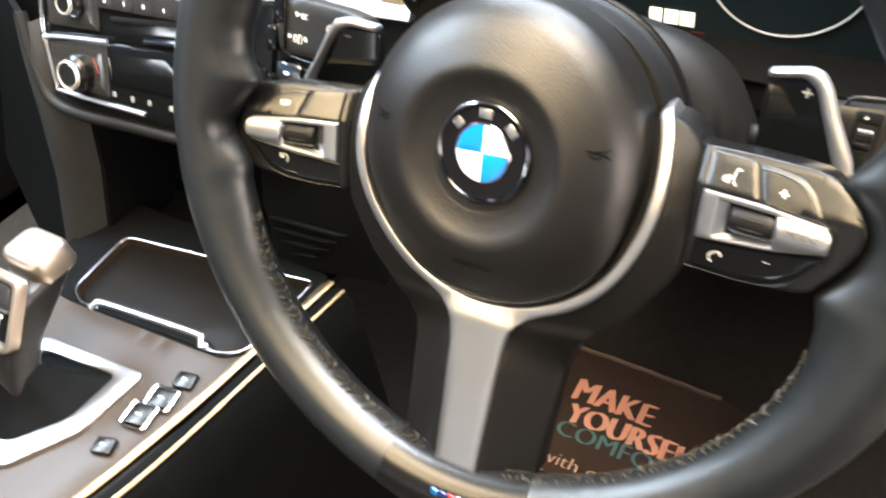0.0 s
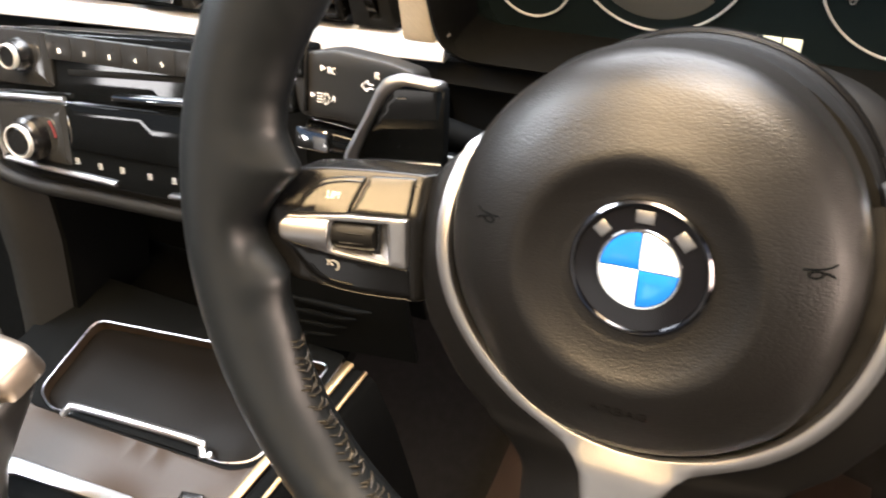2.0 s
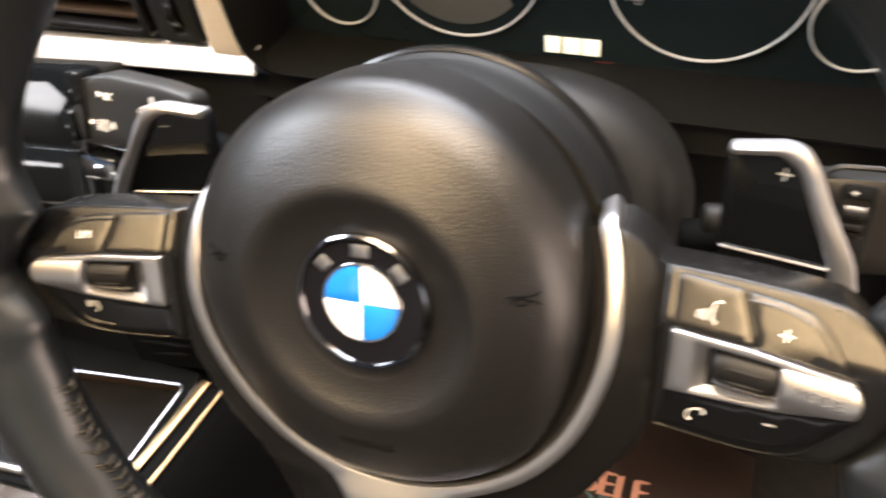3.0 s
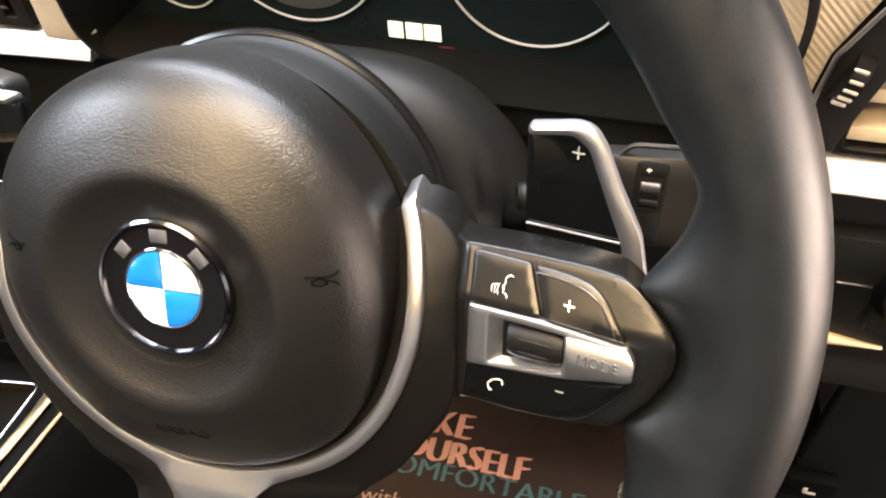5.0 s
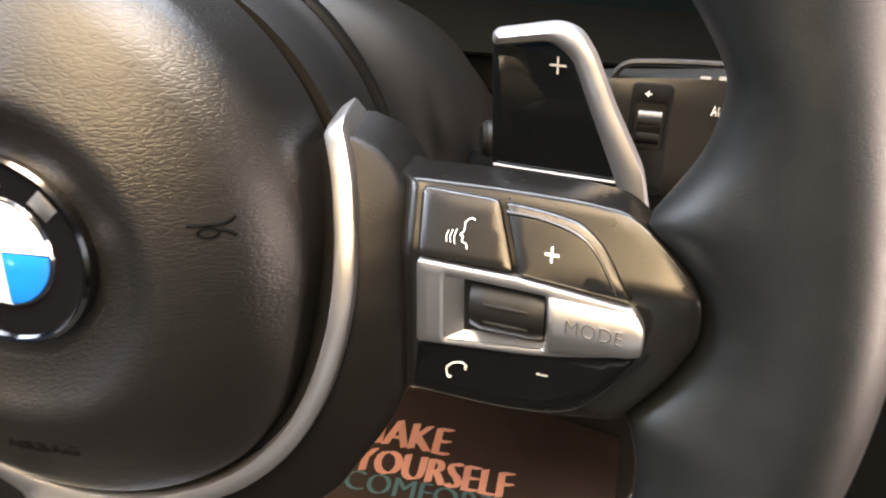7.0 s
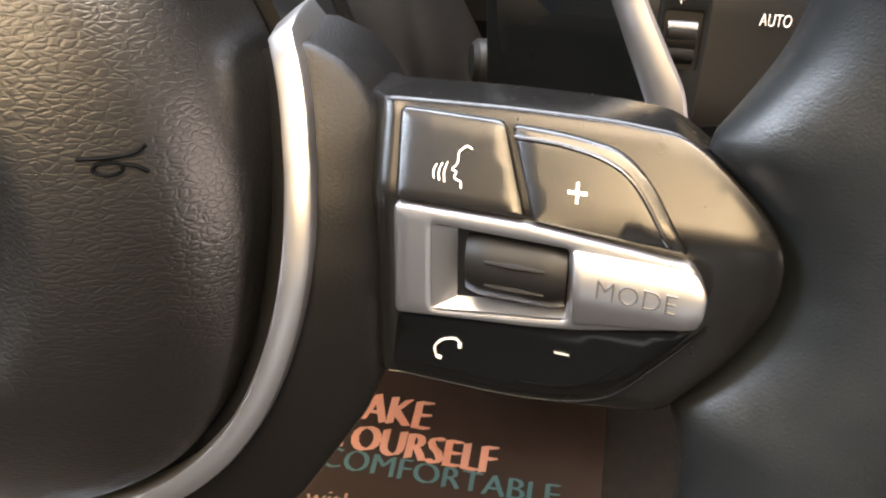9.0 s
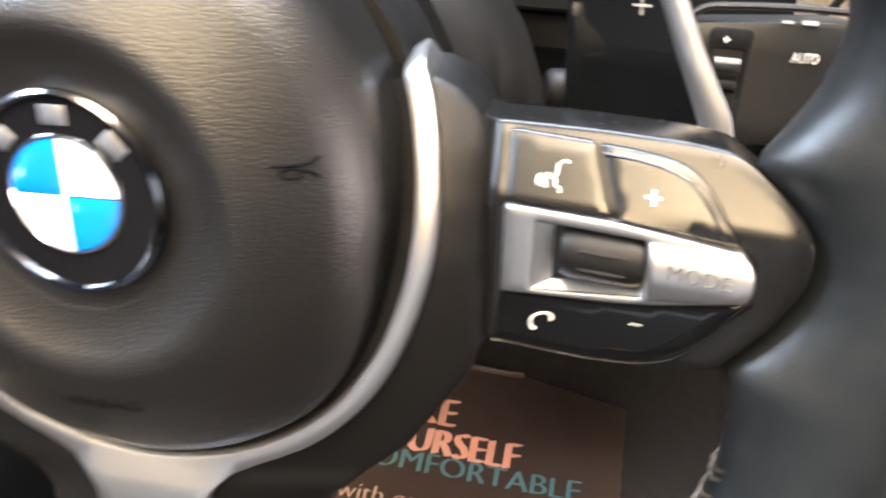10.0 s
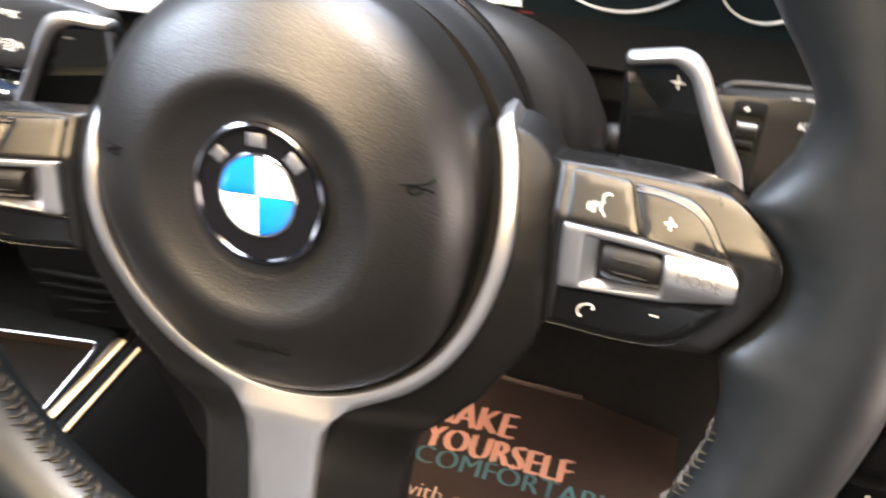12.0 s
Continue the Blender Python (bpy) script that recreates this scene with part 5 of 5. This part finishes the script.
def lever_row(cx, cy, z, rx, ry):
    return [(cx + rx * math.copysign(abs(math.cos(a)) ** 0.45, math.cos(a)), cy + ry * math.copysign(abs(math.sin(a)) ** 0.45, math.sin(a)), z) for a in [2 * math.pi * k / 32 for k in range(32)]]


lev = [(-0.388, -0.094, 0.012, 0.013, 0.015), (-0.389, -0.089, 0.032, 0.013, 0.016), (-0.392, -0.077, 0.050, 0.015, 0.019), (-0.396, -0.061, 0.064, 0.019, 0.025), (-0.398, -0.045, 0.078, 0.022, 0.030), (-0.398, -0.036, 0.089, 0.0225, 0.030), (-0.398, -0.034, 0.091, 0.021, 0.028)]
b = loft([lever_row(x, y, Z0 + z, rx, ry) for x, y, z, rx, ry in lev], closed=True)
b.verts.ensure_lookup_table()
b.faces.new(b.verts[-32:])
part("grip", b, THIN_BLACK, gear, "dark smooth grip", angle=50)
cap = [(-0.398, -0.022, 0.086, 0.0230, 0.0190), (-0.398, -0.022, 0.088, 0.0240, 0.0200), (-0.398, -0.022, 0.104, 0.0235, 0.0190), (-0.398, -0.022, 0.1085, 0.0215, 0.0165), (-0.398, -0.022, 0.110, 0.018, 0.013)]
b = loft([lever_row(x, y, Z0 + z, rx, ry) for x, y, z, rx, ry in cap], closed=True)
b.verts.ensure_lookup_table()
b.faces.new(b.verts[-32:])
b.faces.new(b.verts[:32])
part("cap", b, CAP, gear, "satin silver cap", angle=60)
FACE = pose(-0.398, -0.073, Z0 + 0.087, -38, 0, 0)
fo = rounded([(-0.0235, -0.034), (0.0235, -0.034), (0.0250, 0.028), (-0.0250, 0.028)], [0.012, 0.012, 0.006, 0.006])
fi = rounded([(-0.0190, -0.029), (0.0190, -0.029), (0.0200, 0.023), (-0.0200, 0.023)], [0.010, 0.010, 0.004, 0.004])
part("face_frame", plate(fo, 0.0, 0.010, 0.0018, 0.006, hole=fi), CAP, gear, "satin silver face frame", FACE)
part("face_panel", plate(inset(fi, -0.0005), 0.004, 0.006, 0.0005, 0.01), GLOSS, gear, "dark face panel", FACE)
part("park_button", plate(rounded([(-0.0175, 0.003), (0.0175, 0.003), (0.0185, 0.0215), (-0.0185, 0.0215)], 0.003), 0.0008, 0.005, 0.001, 0.006), KNOB_PLATE, gear, "dark grey button", FACE)
part("park_symbol", box(0.0022, 0.0005, 0.0040, 0.0002, c=(0, 0.0005, 0.012)), WHITE_PRINT, gear, "pale button mark", FACE)
pat = merge(stroke([(-0.004, -0.006), (-0.004, -0.022)], 0.0004), stroke([(-0.008, -0.014), (0.004, -0.014)], 0.0004), stroke([(0.004, -0.008), (0.004, -0.018)], 0.0004))
for x, z in ((0.006, -0.006), (-0.009, -0.011), (-0.004, -0.0245)):
    pat = merge(pat, box(0.0028, 0.0006, 0.0028, 0.0002, c=(x, 0, z)))
part("shift_symbol", lay(pat, lambda x, z: 0.0038, 0, 0, 0), WHITE_PRINT, gear, "white shift pattern", FACE)
part("lock_bar", box(0.030, 0.003, 0.0022, 0.0008, c=(0, 0.003, 0.0)), SILVER, gear, "thin silver bar", FACE)


def console_button(x, y, w, h, turn, chrome):
    b = thing("console_button", "small dark console button" + (" with a bright frame" if chrome else ""), "button", pose(x, y, Z0, 0, 0, turn), "console buttons")
    part("cap", box(w, h, 0.006, 0.0015, c=(0, 0, 0.002)), SATIN_BLACK, b)
    if chrome:
        part("bright_frame", tube([(px, py, 0.0035) for px, py in rounded([(-w / 2 - 0.002, -h / 2 - 0.002), (w / 2 + 0.002, -h / 2 - 0.002), (w / 2 + 0.002, h / 2 + 0.002), (-w / 2 - 0.002, h / 2 + 0.002)], 0.003)], 0.0013, 8, closed=True), CHROME, b)
    part("button_symbol", box(w * 0.26, h * 0.10, 0.0006, 0.0002, c=(0, 0, 0.0053)), GREY_PRINT, b)


console_button(-0.280, -0.044, 0.018, 0.015, 12, False)
console_button(-0.285, -0.066, 0.019, 0.016, 10, True)
console_button(-0.290, -0.086, 0.019, 0.018, 10, True)
console_button(-0.295, -0.119, 0.017, 0.014, 18, False)

# ---- footwell ----
setting("floor", box(2.2, 2.6, 0.02, 0, c=(-0.1, -0.2, -0.012)), CARPET, label="black carpeted car floor")
mat_sheet = thing("paper_floor_mat", "brown printed protective paper mat on the carpet", "floor mat", pose(0, 0, 0))


def sheet_z(x, y):
    return 0.0135 + 0.0016 * math.sin(25.0 * x + 6.0 * y + 1.0) + 0.0010 * math.sin(70.0 * y - 12.0 * x) + 0.0007 * math.sin(130.0 * (x + 0.6 * y))


sheet = [[(x, y - 0.10 * ease((y - 0.2) / 0.186) * max(0, x - 0.06) * 2, sheet_z(x, y)) for x in [-0.20 + 0.385 * i / 60 for i in range(61)]] for y in [-0.10 + 0.486 * k / 60 for k in range(61)]]
part("sheet", slab(sheet, 0.0006), PAPER, mat_sheet, angle=60)
hem = [[(x, 0.3865 + e, sheet_z(x, 0.386) + 0.0008 + up_) for x in [-0.20 + 0.27 * i / 30 for i in range(31)]] for e, up_ in ((-0.006, 0.0), (-0.001, 0.001), (0.0, 0.003), (-0.002, 0.004))]
part("folded_hem", slab(hem, 0.0006), mat("pink_edge", (0.045, 0.028, 0.023), 0.5, vary=0.1, vscale=20), mat_sheet, "pinkish folded paper edge", angle=60)


def floor_text(text, x0, x1, y, h, m):
    b = writing(text, h, x1 - x0, 0.0002)
    for d in {INK_PINK: (-0.0030, -0.0015, 0.0015, 0.0030), INK_TEAL: (-0.0014, 0.0014)}.get(m, (-0.0008, 0.0008)):
        c = writing(text, h, x1 - x0, 0.0002)
        bmesh.ops.translate(c, vec=(d, 0, 0.3 * d), verts=c.verts)
        b = merge(b, c)
    for v in b.verts:
        px, py = (x0 + x1) / 2 + v.co.x, y + v.co.z
        v.co = Vector((px, py, sheet_z(px, py) + 0.0008))
    part("lettering", b, m, mat_sheet, "printed lettering")


floor_text("MAKE", -0.096, 0.004, 0.3215, 0.032, INK_PINK)
floor_text("YOURSELF", -0.091, 0.078, 0.2845, 0.028, INK_PINK)
floor_text("COMFORTABLE", -0.095, 0.145, 0.2590, 0.0210, INK_TEAL)
floor_text("with our flexi", -0.098, 0.055, 0.2160, 0.017, INK_PALE)
floor_text("fin", -0.100, -0.070, 0.1880, 0.017, INK_PALE)
setting("footwell_front", box(1.9, 0.02, 0.9, 0, c=(-0.1, 0.66, 0.42)), CARPET, label="black carpeted bulkhead")
# ---- cabin shell ----
setting("ceiling", box(9.0, 9.0, 0.05, 0.005, c=(0, 0, 3.4)), HEADLINER, label="pale showroom ceiling")
setting("rear_wall", box(2.0, 0.05, 1.3, 0.01, c=(-0.35, -1.85, 0.65)), mat("grey_trim", (0.05, 0.05, 0.05), 0.8, vary=0.15, vscale=6, bump=0.2, bscale=200), label="grey trimmed rear of the cabin")
setting("door_left", box(0.05, 2.6, 0.85, 0.01, c=(-1.28, -0.6, 0.42)), SOFT, label="dark passenger door panel")
setting("door_right", box(0.05, 0.5, 0.85, 0.01, c=(0.62, 0.58, 0.40)), SOFT, label="dark side panel of the footwell")
setting("sill", box(0.10, 1.9, 0.16, 0.02, c=(0.62, -0.9, 0.08)), SOFT, label="dark door sill")
